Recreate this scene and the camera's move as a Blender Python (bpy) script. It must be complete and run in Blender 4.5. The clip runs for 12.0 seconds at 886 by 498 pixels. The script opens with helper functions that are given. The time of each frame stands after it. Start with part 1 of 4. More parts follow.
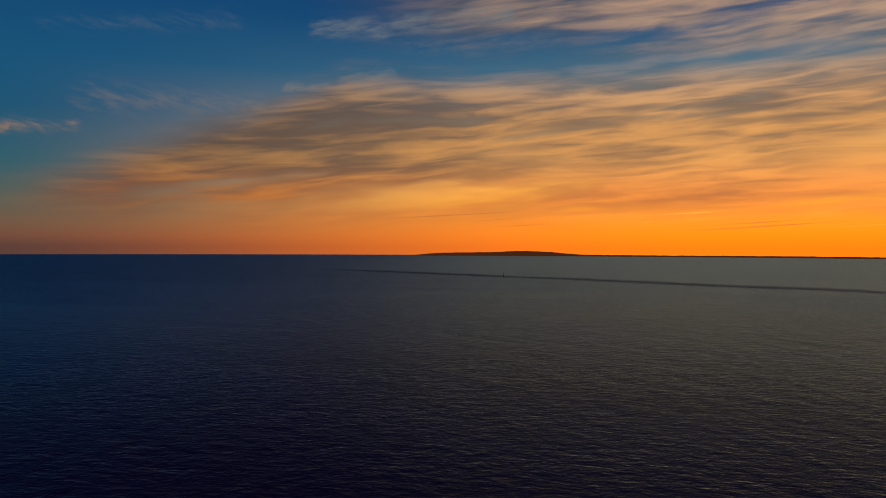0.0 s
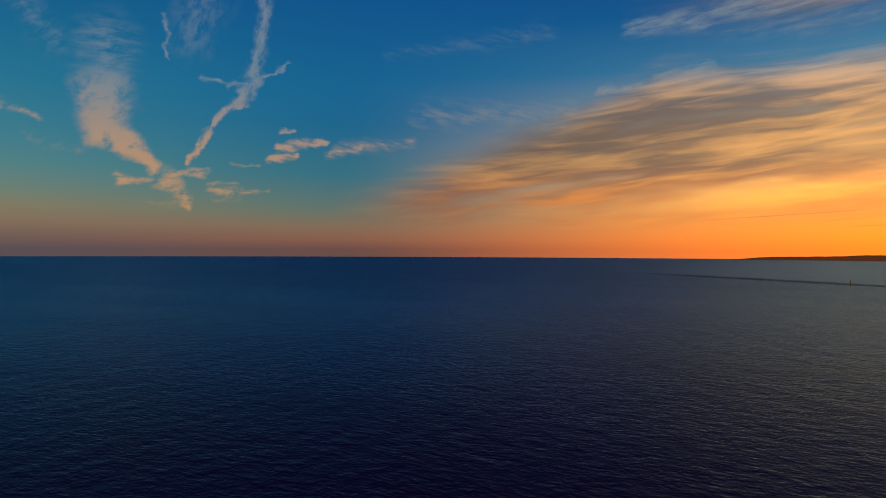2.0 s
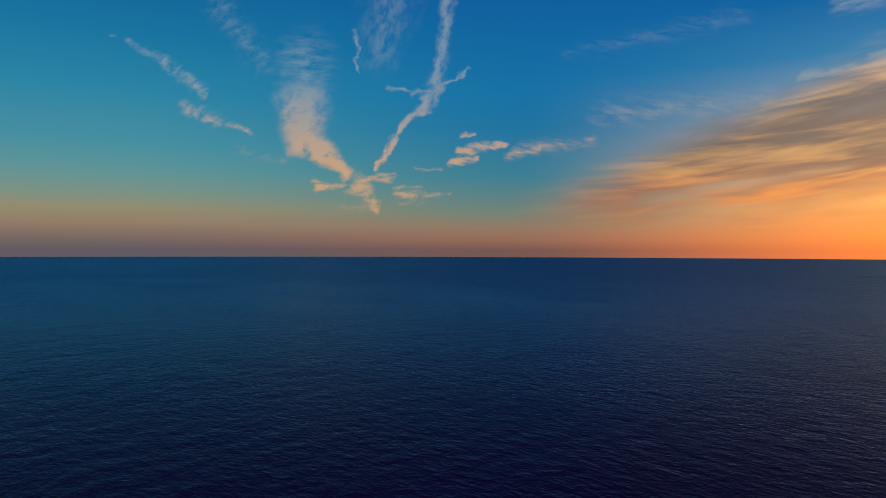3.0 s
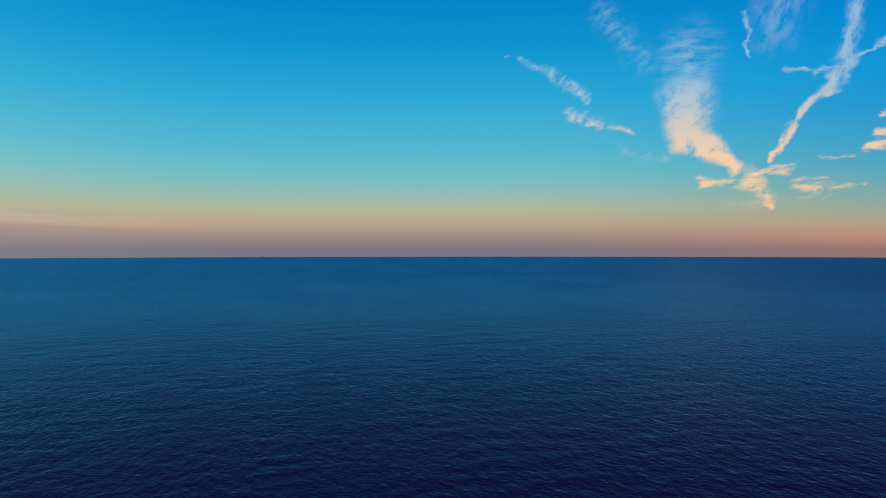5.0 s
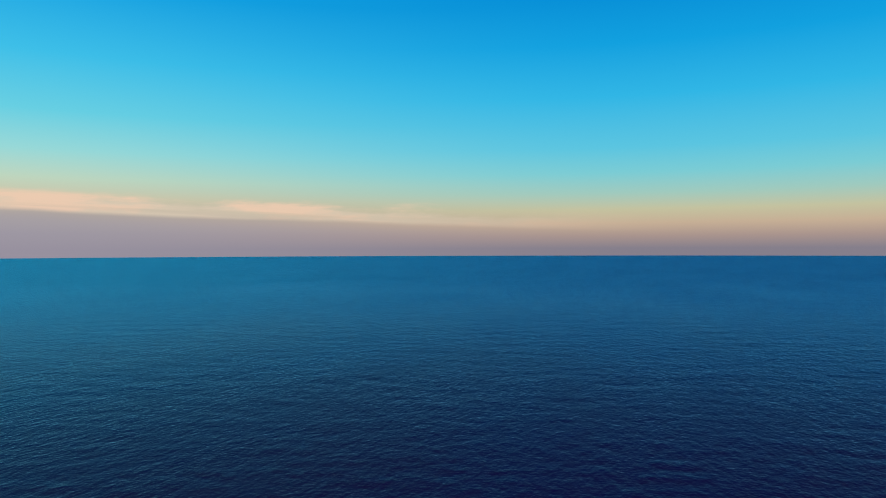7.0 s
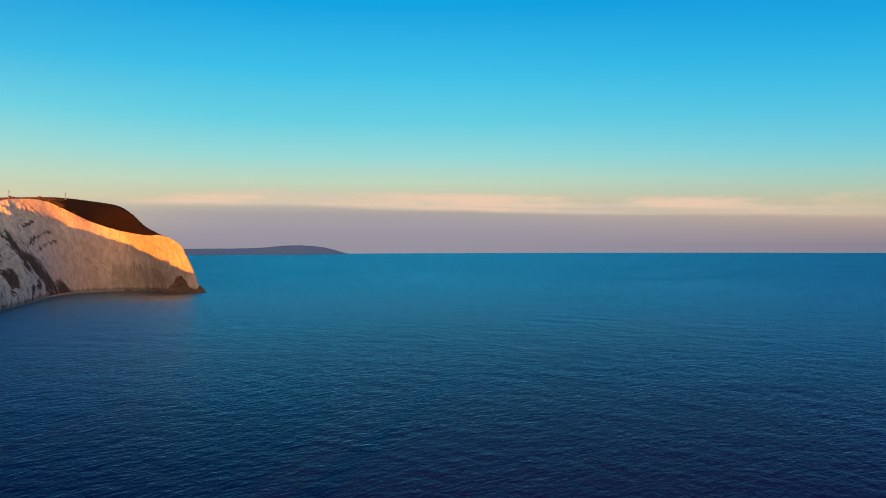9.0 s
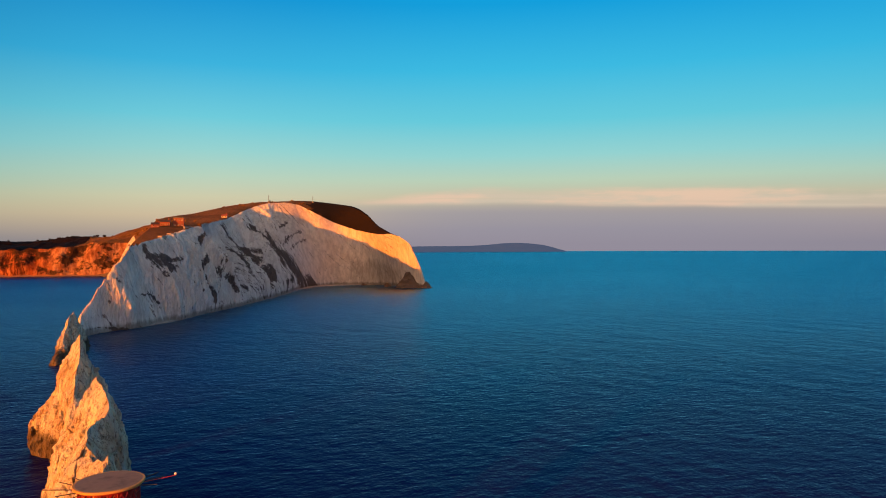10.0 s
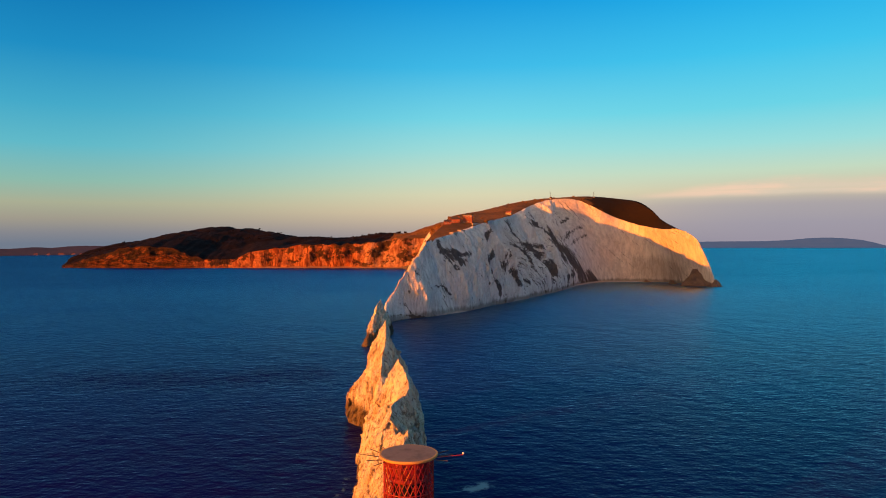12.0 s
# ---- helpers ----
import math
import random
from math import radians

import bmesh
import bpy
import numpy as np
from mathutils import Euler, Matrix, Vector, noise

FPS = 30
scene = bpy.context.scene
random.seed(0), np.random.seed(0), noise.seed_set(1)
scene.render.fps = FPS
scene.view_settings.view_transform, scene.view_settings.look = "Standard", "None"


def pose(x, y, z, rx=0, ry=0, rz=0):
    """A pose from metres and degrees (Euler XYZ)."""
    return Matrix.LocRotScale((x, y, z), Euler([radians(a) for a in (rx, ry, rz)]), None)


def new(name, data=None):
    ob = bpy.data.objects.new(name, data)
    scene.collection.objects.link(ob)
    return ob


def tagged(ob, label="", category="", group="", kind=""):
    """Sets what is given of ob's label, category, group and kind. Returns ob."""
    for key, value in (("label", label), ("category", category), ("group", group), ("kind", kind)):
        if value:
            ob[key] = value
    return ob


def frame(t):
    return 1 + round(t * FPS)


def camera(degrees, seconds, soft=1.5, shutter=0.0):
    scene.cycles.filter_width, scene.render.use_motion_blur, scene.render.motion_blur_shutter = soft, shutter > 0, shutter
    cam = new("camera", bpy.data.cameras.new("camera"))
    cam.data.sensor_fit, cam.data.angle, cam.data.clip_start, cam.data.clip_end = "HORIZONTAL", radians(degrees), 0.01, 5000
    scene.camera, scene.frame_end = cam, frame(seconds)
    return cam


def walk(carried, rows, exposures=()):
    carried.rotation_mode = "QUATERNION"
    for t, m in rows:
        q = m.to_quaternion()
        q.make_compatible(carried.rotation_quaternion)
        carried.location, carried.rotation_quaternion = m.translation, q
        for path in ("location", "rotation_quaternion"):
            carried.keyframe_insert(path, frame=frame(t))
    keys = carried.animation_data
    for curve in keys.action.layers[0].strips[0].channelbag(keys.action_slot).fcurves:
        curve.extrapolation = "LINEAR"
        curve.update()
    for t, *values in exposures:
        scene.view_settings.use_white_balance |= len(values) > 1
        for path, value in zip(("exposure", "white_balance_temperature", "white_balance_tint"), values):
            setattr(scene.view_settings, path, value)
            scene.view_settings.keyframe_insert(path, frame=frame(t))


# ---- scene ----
cam = camera(65.2, 12.0, soft=1.0)
PATH = [
    (0.0, pose(5.41, -64.33, 52.25, 89.88, -0.26, -176.97)),
    (0.5, pose(5.60, -64.78, 52.14, 89.90, -0.25, -171.05)),
    (1.0, pose(5.75, -65.23, 52.02, 89.94, -0.24, -165.03)),
    (1.5, pose(5.84, -65.68, 51.88, 89.99, -0.23, -158.39)),
    (2.0, pose(5.86, -66.14, 51.74, 90.06, -0.27, -151.55)),
    (2.5, pose(5.83, -66.60, 51.61, 90.05, -0.24, -144.31)),
    (3.0, pose(5.72, -67.08, 51.49, 90.06, -0.17, -136.83)),
    (3.5, pose(5.60, -67.54, 51.41, 90.07, -0.11, -129.27)),
    (4.0, pose(5.49, -68.00, 51.36, 90.06, -0.06, -121.62)),
    (4.5, pose(5.36, -68.45, 51.35, 90.05, -0.01, -113.86)),
    (5.0, pose(5.24, -68.90, 51.39, 90.04, 0.05, -105.98)),
    (5.5, pose(5.11, -69.34, 51.48, 90.03, 0.11, -97.97)),
    (6.0, pose(4.98, -69.77, 51.61, 90.01, 0.15, -89.92)),
    (6.5, pose(4.84, -70.20, 51.79, 89.99, 0.17, -81.81)),
    (7.0, pose(4.70, -70.62, 52.01, 89.96, 0.18, -73.78)),
    (7.5, pose(4.55, -71.03, 52.25, 89.91, 0.18, -65.76)),
    (8.0, pose(4.40, -71.45, 52.50, 89.85, 0.19, -57.65)),
    (8.5, pose(4.25, -71.85, 52.74, 89.79, 0.20, -49.38)),
    (9.0, pose(4.08, -72.26, 52.96, 89.73, 0.21, -40.88)),
    (9.5, pose(3.91, -72.66, 53.19, 89.64, 0.21, -31.95)),
    (10.0, pose(3.74, -73.06, 53.41, 89.60, 0.31, -22.94)),
    (10.5, pose(3.63, -73.46, 53.55, 89.57, 0.36, -14.25)),
    (11.0, pose(3.62, -73.83, 53.61, 89.58, 0.39, -6.07)),
    (11.5, pose(3.66, -74.15, 53.73, 89.48, 0.40, -1.60)),
    (12.0, pose(3.86, -74.44, 53.85, 89.33, 0.35, 0.00)),
]
EXPO = [(0.0, -1.9, 7700, 22), (1.0, -1.65, 7500, 20), (2.0, -1.36, 7200, 17), (3.0, -0.98, 6950, 14), (4.0, -0.5, 6700, 11), (5.0, -0.2, 6500, 10), (6.0, 0.0, 6500, 10), (8.5, 0.04, 6500, 10), (10.3, -0.08, 6500, 10), (11.2, 0.02, 6500, 10), (12.0, 0.09, 6500, 10)]
walk(cam, PATH, exposures=EXPO)

# ---- helpers of the scene ----
def lin(r, g, b, k=1.0):
    """Linear colour from 0..255 values."""
    f = lambda c: (c / 12.92 if c <= 0.04045 else ((c + 0.055) / 1.055) ** 2.4) * k
    return (f(r / 255), f(g / 255), f(b / 255), 1.0)


class Nodes:
    """A short way to write node trees."""

    def __init__(self, tree):
        self.t = tree
        tree.nodes.clear()

    def add(self, kind, ins=(), **props):
        n = self.t.nodes.new(kind)
        for k, v in props.items():
            setattr(n, k, v)
        for k, v in (ins.items() if isinstance(ins, dict) else enumerate(ins)):
            if v is None:
                continue
            if hasattr(v, "links"):
                self.t.links.new(v, n.inputs[k])
            else:
                n.inputs[k].default_value = v
        return n

    def m(self, op, a, b=None, c=None, clamp=False):
        return self.add("ShaderNodeMath", (a, b, c), operation=op, use_clamp=clamp).outputs[0]

    def step(self, x, lo, hi, a=0.0, b=1.0):
        return self.add("ShaderNodeMapRange", {0: x, 1: lo, 2: hi, 3: a, 4: b}, interpolation_type="SMOOTHSTEP").outputs[0]

    def line(self, x, lo, hi, a=0.0, b=1.0):
        return self.add("ShaderNodeMapRange", {0: x, 1: lo, 2: hi, 3: a, 4: b}).outputs[0]

    def mix(self, f, a, b, how="MIX"):
        n = self.add("ShaderNodeMix", data_type="RGBA", blend_type=how)
        for sock, v in ((n.inputs[0], f), (n.inputs[6], a), (n.inputs[7], b)):
            if hasattr(v, "links"):
                self.t.links.new(v, sock)
            else:
                sock.default_value = v
        return n.outputs[2]

    def ramp(self, f, stops, how="LINEAR"):
        n = self.add("ShaderNodeValToRGB", (f,))
        e = n.color_ramp
        e.interpolation = how
        while len(e.elements) < len(stops):
            e.elements.new(0.5)
        for el, (p, c) in zip(e.elements, stops):
            el.position, el.color = p, c if len(c) == 4 else (*c, 1)
        return n.outputs[0]

    def noise(self, vec, scale, detail=4.0, rough=0.55, kind="FBM", distort=0.0):
        return self.add("ShaderNodeTexNoise", {"Vector": vec, "Scale": scale, "Detail": detail, "Roughness": rough, "Distortion": distort},
                        noise_type=kind).outputs[0]

    def xyz(self, x=0.0, y=0.0, z=0.0):
        return self.add("ShaderNodeCombineXYZ", (x, y, z)).outputs[0]

    def scaled(self, vec, s, rot=(0, 0, 0)):
        return self.add("ShaderNodeMapping", {"Vector": vec, "Rotation": rot, "Scale": s}).outputs[0]


def material(name):
    mat = bpy.data.materials.new(name)
    mat.use_nodes = True
    return mat, Nodes(mat.node_tree)


def finish(n, color, rough=0.8, normal=None, **more):
    ins = {"Base Color": color, "Roughness": rough}
    if normal is not None:
        ins["Normal"] = normal
    ins.update(more)
    b = n.add("ShaderNodeBsdfPrincipled", ins)
    n.add("ShaderNodeOutputMaterial", (b.outputs[0],))


def bump(n, height, strength, distance):
    return n.add("ShaderNodeBump", {"Height": height, "Strength": strength, "Distance": distance}).outputs[0]


# ---- world, sun ----
SUN_AZ, SUN_EL = 126.0, 7.1          # turn to the left of +y, and height, in degrees
sun_dir = Vector((-math.sin(radians(SUN_AZ)) * math.cos(radians(SUN_EL)), math.cos(radians(SUN_AZ)) * math.cos(radians(SUN_EL)), math.sin(radians(SUN_EL))))
sun = new("sun", bpy.data.lights.new("sun", "SUN"))
sun.data.energy, sun.data.angle, sun.data.color = 10.2, radians(0.53), (1.0, 0.238, 0.006)
sun.rotation_euler = sun_dir.to_track_quat("Z", "Y").to_euler()
sun.location = (0, 0, 400)


def build_world():
    w = bpy.data.worlds.new("dusk_sky")
    w.use_nodes = True
    scene.world = w
    n = Nodes(w.node_tree)
    d = n.add("ShaderNodeTexCoord").outputs["Generated"]
    sep = n.add("ShaderNodeSeparateXYZ", (d,))
    x, y, z = sep.outputs
    el = n.m("MULTIPLY", n.m("ARCSINE", z), 57.2958)
    az = n.m("MULTIPLY", n.m("ARCTAN2", y, x), 57.2958)      # 0 along +x, the sun at -140
    h = n.m("DIVIDE", el, 40.0, clamp=True)
    K = 1.75

    def column(stops, k=1.0):
        return n.ramp(h, [(e / 40.0, lin(*c, k)) for e, c in stops])

    # above the view the sunset side is made purple, to tint the western sea
    sunward = column([(0, (240, 120, 25)), (2, (250, 145, 30)), (4, (252, 172, 55)), (7, (225, 165, 85)), (10, (150, 140, 110)), (14, (52, 98, 122)),
                      (18, (6, 62, 106)), (25, (20, 22, 62)), (32, (22, 10, 40)), (40, (16, 6, 28))], K * 2.9)
    dusk = column([(0, (118, 88, 82)), (0.8, (150, 106, 88)), (1.8, (142, 122, 102)), (3.2, (100, 130, 124)), (6, (50, 124, 148)), (10, (14, 113, 162)), (13, (3, 112, 167)),
                   (20, (0, 94, 160)), (26, (8, 44, 100)), (33, (14, 20, 62)), (40, (12, 10, 38))], K * 1.15)
    side = column([(0, (132, 126, 138)), (1.0, (168, 147, 140)), (2.0, (196, 173, 148)), (3.1, (194, 192, 158)), (4.4, (158, 200, 188)), (6, (122, 202, 210)), (8, (90, 195, 222)),
                   (12, (48, 180, 227)), (16, (17, 159, 221)), (21, (2, 134, 209)), (26, (0, 120, 186)), (33, (0, 104, 162)), (40, (0, 80, 132))])
    # above the view this brightens again, added to light the eastern sea
    away = column([(0, (150, 141, 154)), (1.2, (156, 147, 157)), (2.6, (174, 162, 156)), (3.8, (204, 194, 166)), (5.2, (190, 212, 188)), (7.2, (152, 215, 213)), (10, (104, 206, 224)),
                   (14, (62, 190, 230)), (19, (20, 162, 224)), (23, (10, 172, 228)), (28, (8, 194, 234)), (34, (6, 202, 234)), (40, (4, 188, 220))])
    north = column([(0, (146, 138, 142)), (1.2, (186, 168, 152)), (2.4, (212, 192, 160)), (3.8, (212, 208, 174)), (5.5, (188, 215, 194)), (7.5, (155, 215, 212)), (10, (114, 208, 224)), (14, (62, 182, 226)),
                    (20, (12, 144, 212)), (26, (0, 108, 184)), (33, (0, 68, 132)), (40, (0, 42, 95))])
    far_north = column([(0, (110, 120, 136)), (0.8, (130, 131, 137)), (1.8, (156, 150, 136)), (3.0, (166, 170, 144)), (4.6, (136, 182, 168)), (7.2, (94, 180, 195)), (10, (66, 165, 196)), (14, (30, 138, 190)),
                        (20, (4, 106, 170)), (26, (0, 72, 134)), (33, (0, 36, 78)), (40, (0, 20, 52))])
    c = n.mix(n.step(az, -112, -52), sunward, dusk)
    c = n.mix(n.step(az, -60, -20), c, side)
    c = n.mix(n.step(az, 0, 55), c, away)
    c = n.mix(n.step(az, 62, 90), c, north)
    c = n.mix(n.step(az, 84, 120), c, far_north)
    # the dome above the view
    sky = n.add("ShaderNodeTexSky", sky_type="NISHITA", sun_disc=False, sun_elevation=radians(SUN_EL), sun_rotation=radians(-SUN_AZ))
    dome = n.mix(1.0, sky.outputs[0], (0.068, 0.067, 0.068, 1), "MULTIPLY")
    c = n.mix(n.step(el, 38, 60), c, dome)

    # streaked cloud sheet over the sunset, thinning out to the south
    warp = n.m("SUBTRACT", n.noise(n.xyz(n.m("MULTIPLY", az, 0.05), n.m("MULTIPLY", el, 0.12)), 1.0, 3), 0.5)
    lean = n.m("MULTIPLY", n.m("SUBTRACT", az, n.m("MULTIPLY", n.m("MINIMUM", n.m("ADD", az, 95.0), 0.0), 0.6)), 0.085)
    tilt = n.m("ADD", el, n.m("ADD", lean, n.m("MULTIPLY", warp, 1.5)))
    big = n.noise(n.xyz(n.m("MULTIPLY", az, 0.040), n.m("MULTIPLY", tilt, 0.20), 5.0), 1.0, 3, 0.5)
    mid = n.noise(n.xyz(n.m("MULTIPLY", az, 0.060), n.m("MULTIPLY", tilt, 0.45), 3.0), 1.0, 5, 0.5, distort=0.5)
    fine = n.noise(n.xyz(n.m("MULTIPLY", az, 0.16), n.m("MULTIPLY", tilt, 1.5), 8.0), 1.0, 5, 0.5, distort=0.5)
    curl = n.m("MULTIPLY", n.m("SUBTRACT", n.noise(n.xyz(n.m("MULTIPLY", az, 0.13), n.m("MULTIPLY", el, 0.5), 1.0), 1.0, 4, 0.6), 0.5), 4.0)
    edge = n.m("ADD", n.m("MULTIPLY", n.m("ADD", az, 54.0), -0.40), 4.4)          # upper edge of the lower sheet
    edge = n.m("ADD", n.m("MINIMUM", edge, 14.4), n.m("MULTIPLY", curl, 0.45))
    lower = n.m("MULTIPLY", n.step(n.m("SUBTRACT", edge, el), -1.0, 2.6), n.step(el, 0.8, 4.2))
    lower = n.m("MULTIPLY", lower, n.step(az, -48, -66))
    rise = n.m("ADD", n.m("MULTIPLY", n.m("ADD", az, 80.0), 0.10), 17.2)          # lower edge of the upper sheet
    upper = n.m("MULTIPLY", n.step(n.m("ADD", n.m("SUBTRACT", el, rise), curl), -1.5, 2.5), n.step(az, -75, -92))
    cover = n.m("MAXIMUM", lower, n.m("MULTIPLY", upper, 0.85))
    gaps = n.m("ADD", n.m("MULTIPLY", big, 0.55), n.m("ADD", n.m("MULTIPLY", mid, 0.35), n.m("MULTIPLY", fine, 0.10)))
    amount = n.m("MULTIPLY", cover, n.step(gaps, 0.34, 0.50), clamp=True)
    lit = n.m("ADD", n.m("ADD", n.m("MULTIPLY", mid, 0.43), n.m("MULTIPLY", fine, 0.42)), n.m("MULTIPLY", n.m("SUBTRACT", 1.0, big), 0.15))
    lit = n.m("ADD", lit, n.line(az, -56.0, -122.0, -0.05, 0.05))
    glow = n.step(lit, 0.40, 0.66)
    low = n.mix(glow, lin(190, 118, 82, K * 1.6), lin(252, 158, 82, K * 1.7))
    med = n.mix(glow, lin(128, 110, 96, K * 1.6), lin(226, 172, 108, K * 1.7))
    high = n.mix(glow, lin(92, 104, 118, K * 1.6), lin(196, 172, 146, K * 1.7))
    cloud = n.mix(n.step(el, 3.2, 7.5), low, med)
    cloud = n.mix(n.step(el, 9.0, 15.0), cloud, high)
    cloud = n.mix(1.0, cloud, n.mix(n.step(az, -58, -112), (0.52, 0.54, 0.57, 1), (1.22, 1.14, 1.04, 1)), "MULTIPLY")
    c = n.mix(n.m("MULTIPLY", amount, 0.88), c, cloud)

    # vapour trails and small clouds: soft strokes in azimuth and height, each family torn along its own grain
    q = n.xyz(az, el)
    wx = n.m("MULTIPLY", n.m("SUBTRACT", n.noise(q, 0.55, 3, 0.55), 0.5), 1.9)
    wy = n.m("MULTIPLY", n.m("SUBTRACT", n.noise(n.scaled(q, (0.6, 1.2, 1)), 0.7, 3, 0.55), 0.5), 1.5)
    px, py = n.m("ADD", az, wx), n.m("ADD", el, wy)
    # (turn and stretch of the grain, raggedness), then strokes: from, to, half width at both ends, strength
    FAMILIES = [
        ((0.55, 0.8, 1.5, 0.06), [((-21.0, 15.6), (-24.8, 14.2), 0.2, 0.4, 0.6), ((-24.8, 14.2), (-27.4, 12.3), 0.4, 0.6, 0.9), ((-26.3, 11.0), (-29.0, 9.9), 0.5, 0.5, 0.75),
                                   ((-29.0, 9.9), (-31.4, 9.2), 0.4, 0.25, 0.7), ((-29.0, 18.5), (-32.2, 14.6), 1.2, 1.3, 0.42), ((-30.5, 7.9), (-34.0, 7.1), 0.6, 0.5, 0.3)]),
        ((0.0, 0.40, 1.5, 0.12), [((-35.6, 14.9), (-35.4, 11.2), 2.3, 2.0, 0.62)]),
        ((0.4, 0.65, 0.95, 0.22), [((-35.4, 11.6), (-35.3, 8.8), 1.9, 1.3, 1.15), ((-35.2, 9.2), (-38.9, 6.3), 1.3, 0.55, 1.15)]),
        ((0.15, 0.55, 1.4, 0.10), [((-36.6, 5.0), (-42.6, 6.0), 0.35, 0.25, 0.95), ((-39.6, 5.4), (-41.4, 3.3), 0.85, 0.3, 0.9), ((-36.2, 5.6), (-37.4, 5.4), 0.3, 0.2, 0.6),
                                   ((-43.2, 4.5), (-44.8, 4.2), 0.55, 0.5, 0.85), ((-44.8, 4.5), (-47.4, 4.6), 0.25, 0.15, 0.75), ((-42.8, 5.2), (-45.0, 5.1), 0.2, 0.2, 0.6), ((-38.0, 3.3), (-40.5, 3.6), 0.5, 0.5, 0.3)]),
        ((1.25, 0.7, 1.4, 0.16), [((-47.3, 19.5), (-46.1, 13.2), 0.5, 0.6, 0.95), ((-46.1, 13.2), (-45.2, 11.6), 0.55, 0.45, 1.1), ((-45.2, 11.6), (-42.8, 9.5), 0.42, 0.38, 1.15),
                                  ((-42.8, 9.5), (-41.3, 6.5), 0.38, 0.22, 1.1), ((-39.8, 17.5), (-39.7, 14.4), 0.25, 0.15, 0.8), ((-42.4, 19.5), (-41.6, 15.8), 2.4, 1.7, 0.45)]),
        ((-0.2, 0.45, 1.8, 0.12), [((-44.4, 12.5), (-48.9, 14.5), 0.28, 0.12, 0.95), ((-42.3, 13.2), (-44.1, 12.7), 0.25, 0.12, 0.8), ((-47.5, 7.2), (-49.6, 7.5), 0.3, 0.25, 1.0), ((-48.2, 8.1), (-51.9, 8.8), 0.45, 0.25, 1.1),
                                  ((-48.4, 9.5), (-49.3, 9.5), 0.15, 0.15, 0.8), ((-52.3, 7.7), (-54.6, 8.3), 0.5, 0.4, 0.8), ((-53.5, 8.3), (-59.0, 8.7), 0.7, 0.5, 0.5), ((-44.5, 6.5), (-46.5, 6.7), 0.25, 0.2, 0.5),
                                  ((-60.0, 11.0), (-72.0, 11.2), 1.3, 1.0, 0.42), ((-57.0, 15.6), (-70.0, 17.4), 0.6, 1.0, 0.3)]),
        ((0.15, 0.25, 1.3, 0.08), [((-74.0, 12.4), (-77.5, 13.1), 0.35, 0.5, 1.0), ((-78.4, 13.6), (-82.8, 14.1), 0.4, 0.35, 1.0), ((-76.6, 17.2), (-82.0, 17.5), 0.8, 0.9, 0.95), ((-82.0, 17.6), (-92.0, 18.6), 0.8, 1.0, 0.85),
                                   ((-84.0, 16.2), (-96.0, 16.6), 0.9, 0.8, 0.5)]),
    ]
    body = None
    for (turn, along, across, fill), strokes in FAMILIES:
        total = None
        for (ax, ay), (bx, by), r0, r1, k in strokes:
            ux, uy = bx - ax, by - ay
            ll = ux * ux + uy * uy
            rx, ry = n.m("SUBTRACT", px, ax), n.m("SUBTRACT", py, ay)
            s = n.m("ADD", n.m("MULTIPLY", rx, ux / ll), n.m("MULTIPLY", ry, uy / ll), clamp=True)
            ex, ey = n.m("SUBTRACT", rx, n.m("MULTIPLY", s, ux)), n.m("SUBTRACT", ry, n.m("MULTIPLY", s, uy))
            dist = n.m("SQRT", n.m("ADD", n.m("MULTIPLY", ex, ex), n.m("MULTIPLY", ey, ey)))
            a = n.m("SUBTRACT", 1.0, n.m("DIVIDE", dist, n.m("ADD", n.m("MULTIPLY", s, (r1 - r0) * 1.5), r0 * 1.5)), clamp=True)
            a = n.m("MULTIPLY", a, k)
            total = a if total is None else n.m("MAXIMUM", total, a)
        grain = n.add("ShaderNodeVectorRotate", {"Vector": q, "Angle": turn}, rotation_type="Z_AXIS").outputs[0]
        tear = n.noise(n.scaled(grain, (along, across, 1)), 1.0, 7, 0.66, distort=0.3)
        f = n.m("MULTIPLY", n.step(total, 0.0, 0.85), n.step(n.m("ADD", tear, n.m("MULTIPLY", total, fill)), 0.40, 0.70), clamp=True)
        body = f if body is None else n.m("MAXIMUM", body, f)
    tint = n.mix(n.step(el, 5.0, 15.0), lin(240, 192, 146, 1.4), lin(170, 196, 210, 1.3))
    c = n.mix(n.m("MULTIPLY", body, n.step(el, 7.0, 14.0, 0.88, 0.62)), c, tint)
    # thin dark and bright lines low over the sunset
    bars = n.noise(n.xyz(n.m("MULTIPLY", az, 0.05), n.m("MULTIPLY", n.m("ADD", el, n.m("MULTIPLY", az, 0.055)), 3.2), 4.0), 1.0, 3, 0.5)
    band = n.m("MULTIPLY", n.m("MULTIPLY", n.step(el, 1.0, 1.9), n.step(el, 4.0, 2.8)), n.step(az, -62, -76))
    c = n.mix(n.m("MULTIPLY", n.m("MULTIPLY", n.step(bars, 0.62, 0.72), band), 0.45), c, lin(176, 110, 76, K * 1.5))
    c = n.mix(n.m("MULTIPLY", n.m("MULTIPLY", n.m("MULTIPLY", n.step(bars, 0.36, 0.28), band), n.step(az, -94, -104)), 0.45), c, lin(255, 190, 84, K * 3.0))

    # low haze bank opposite the sun, with a torn peach rim above a thin clear line
    puff = n.noise(n.xyz(n.m("MULTIPLY", az, 0.12), n.m("MULTIPLY", el, 0.6), 2.0), 1.0, 6, 0.6)
    wave = n.m("SUBTRACT", n.noise(n.xyz(n.m("MULTIPLY", az, 0.06)), 1.0, 3), 0.5)
    fall = n.m("SUBTRACT", n.m("MINIMUM", az, 62.0), 62.0)
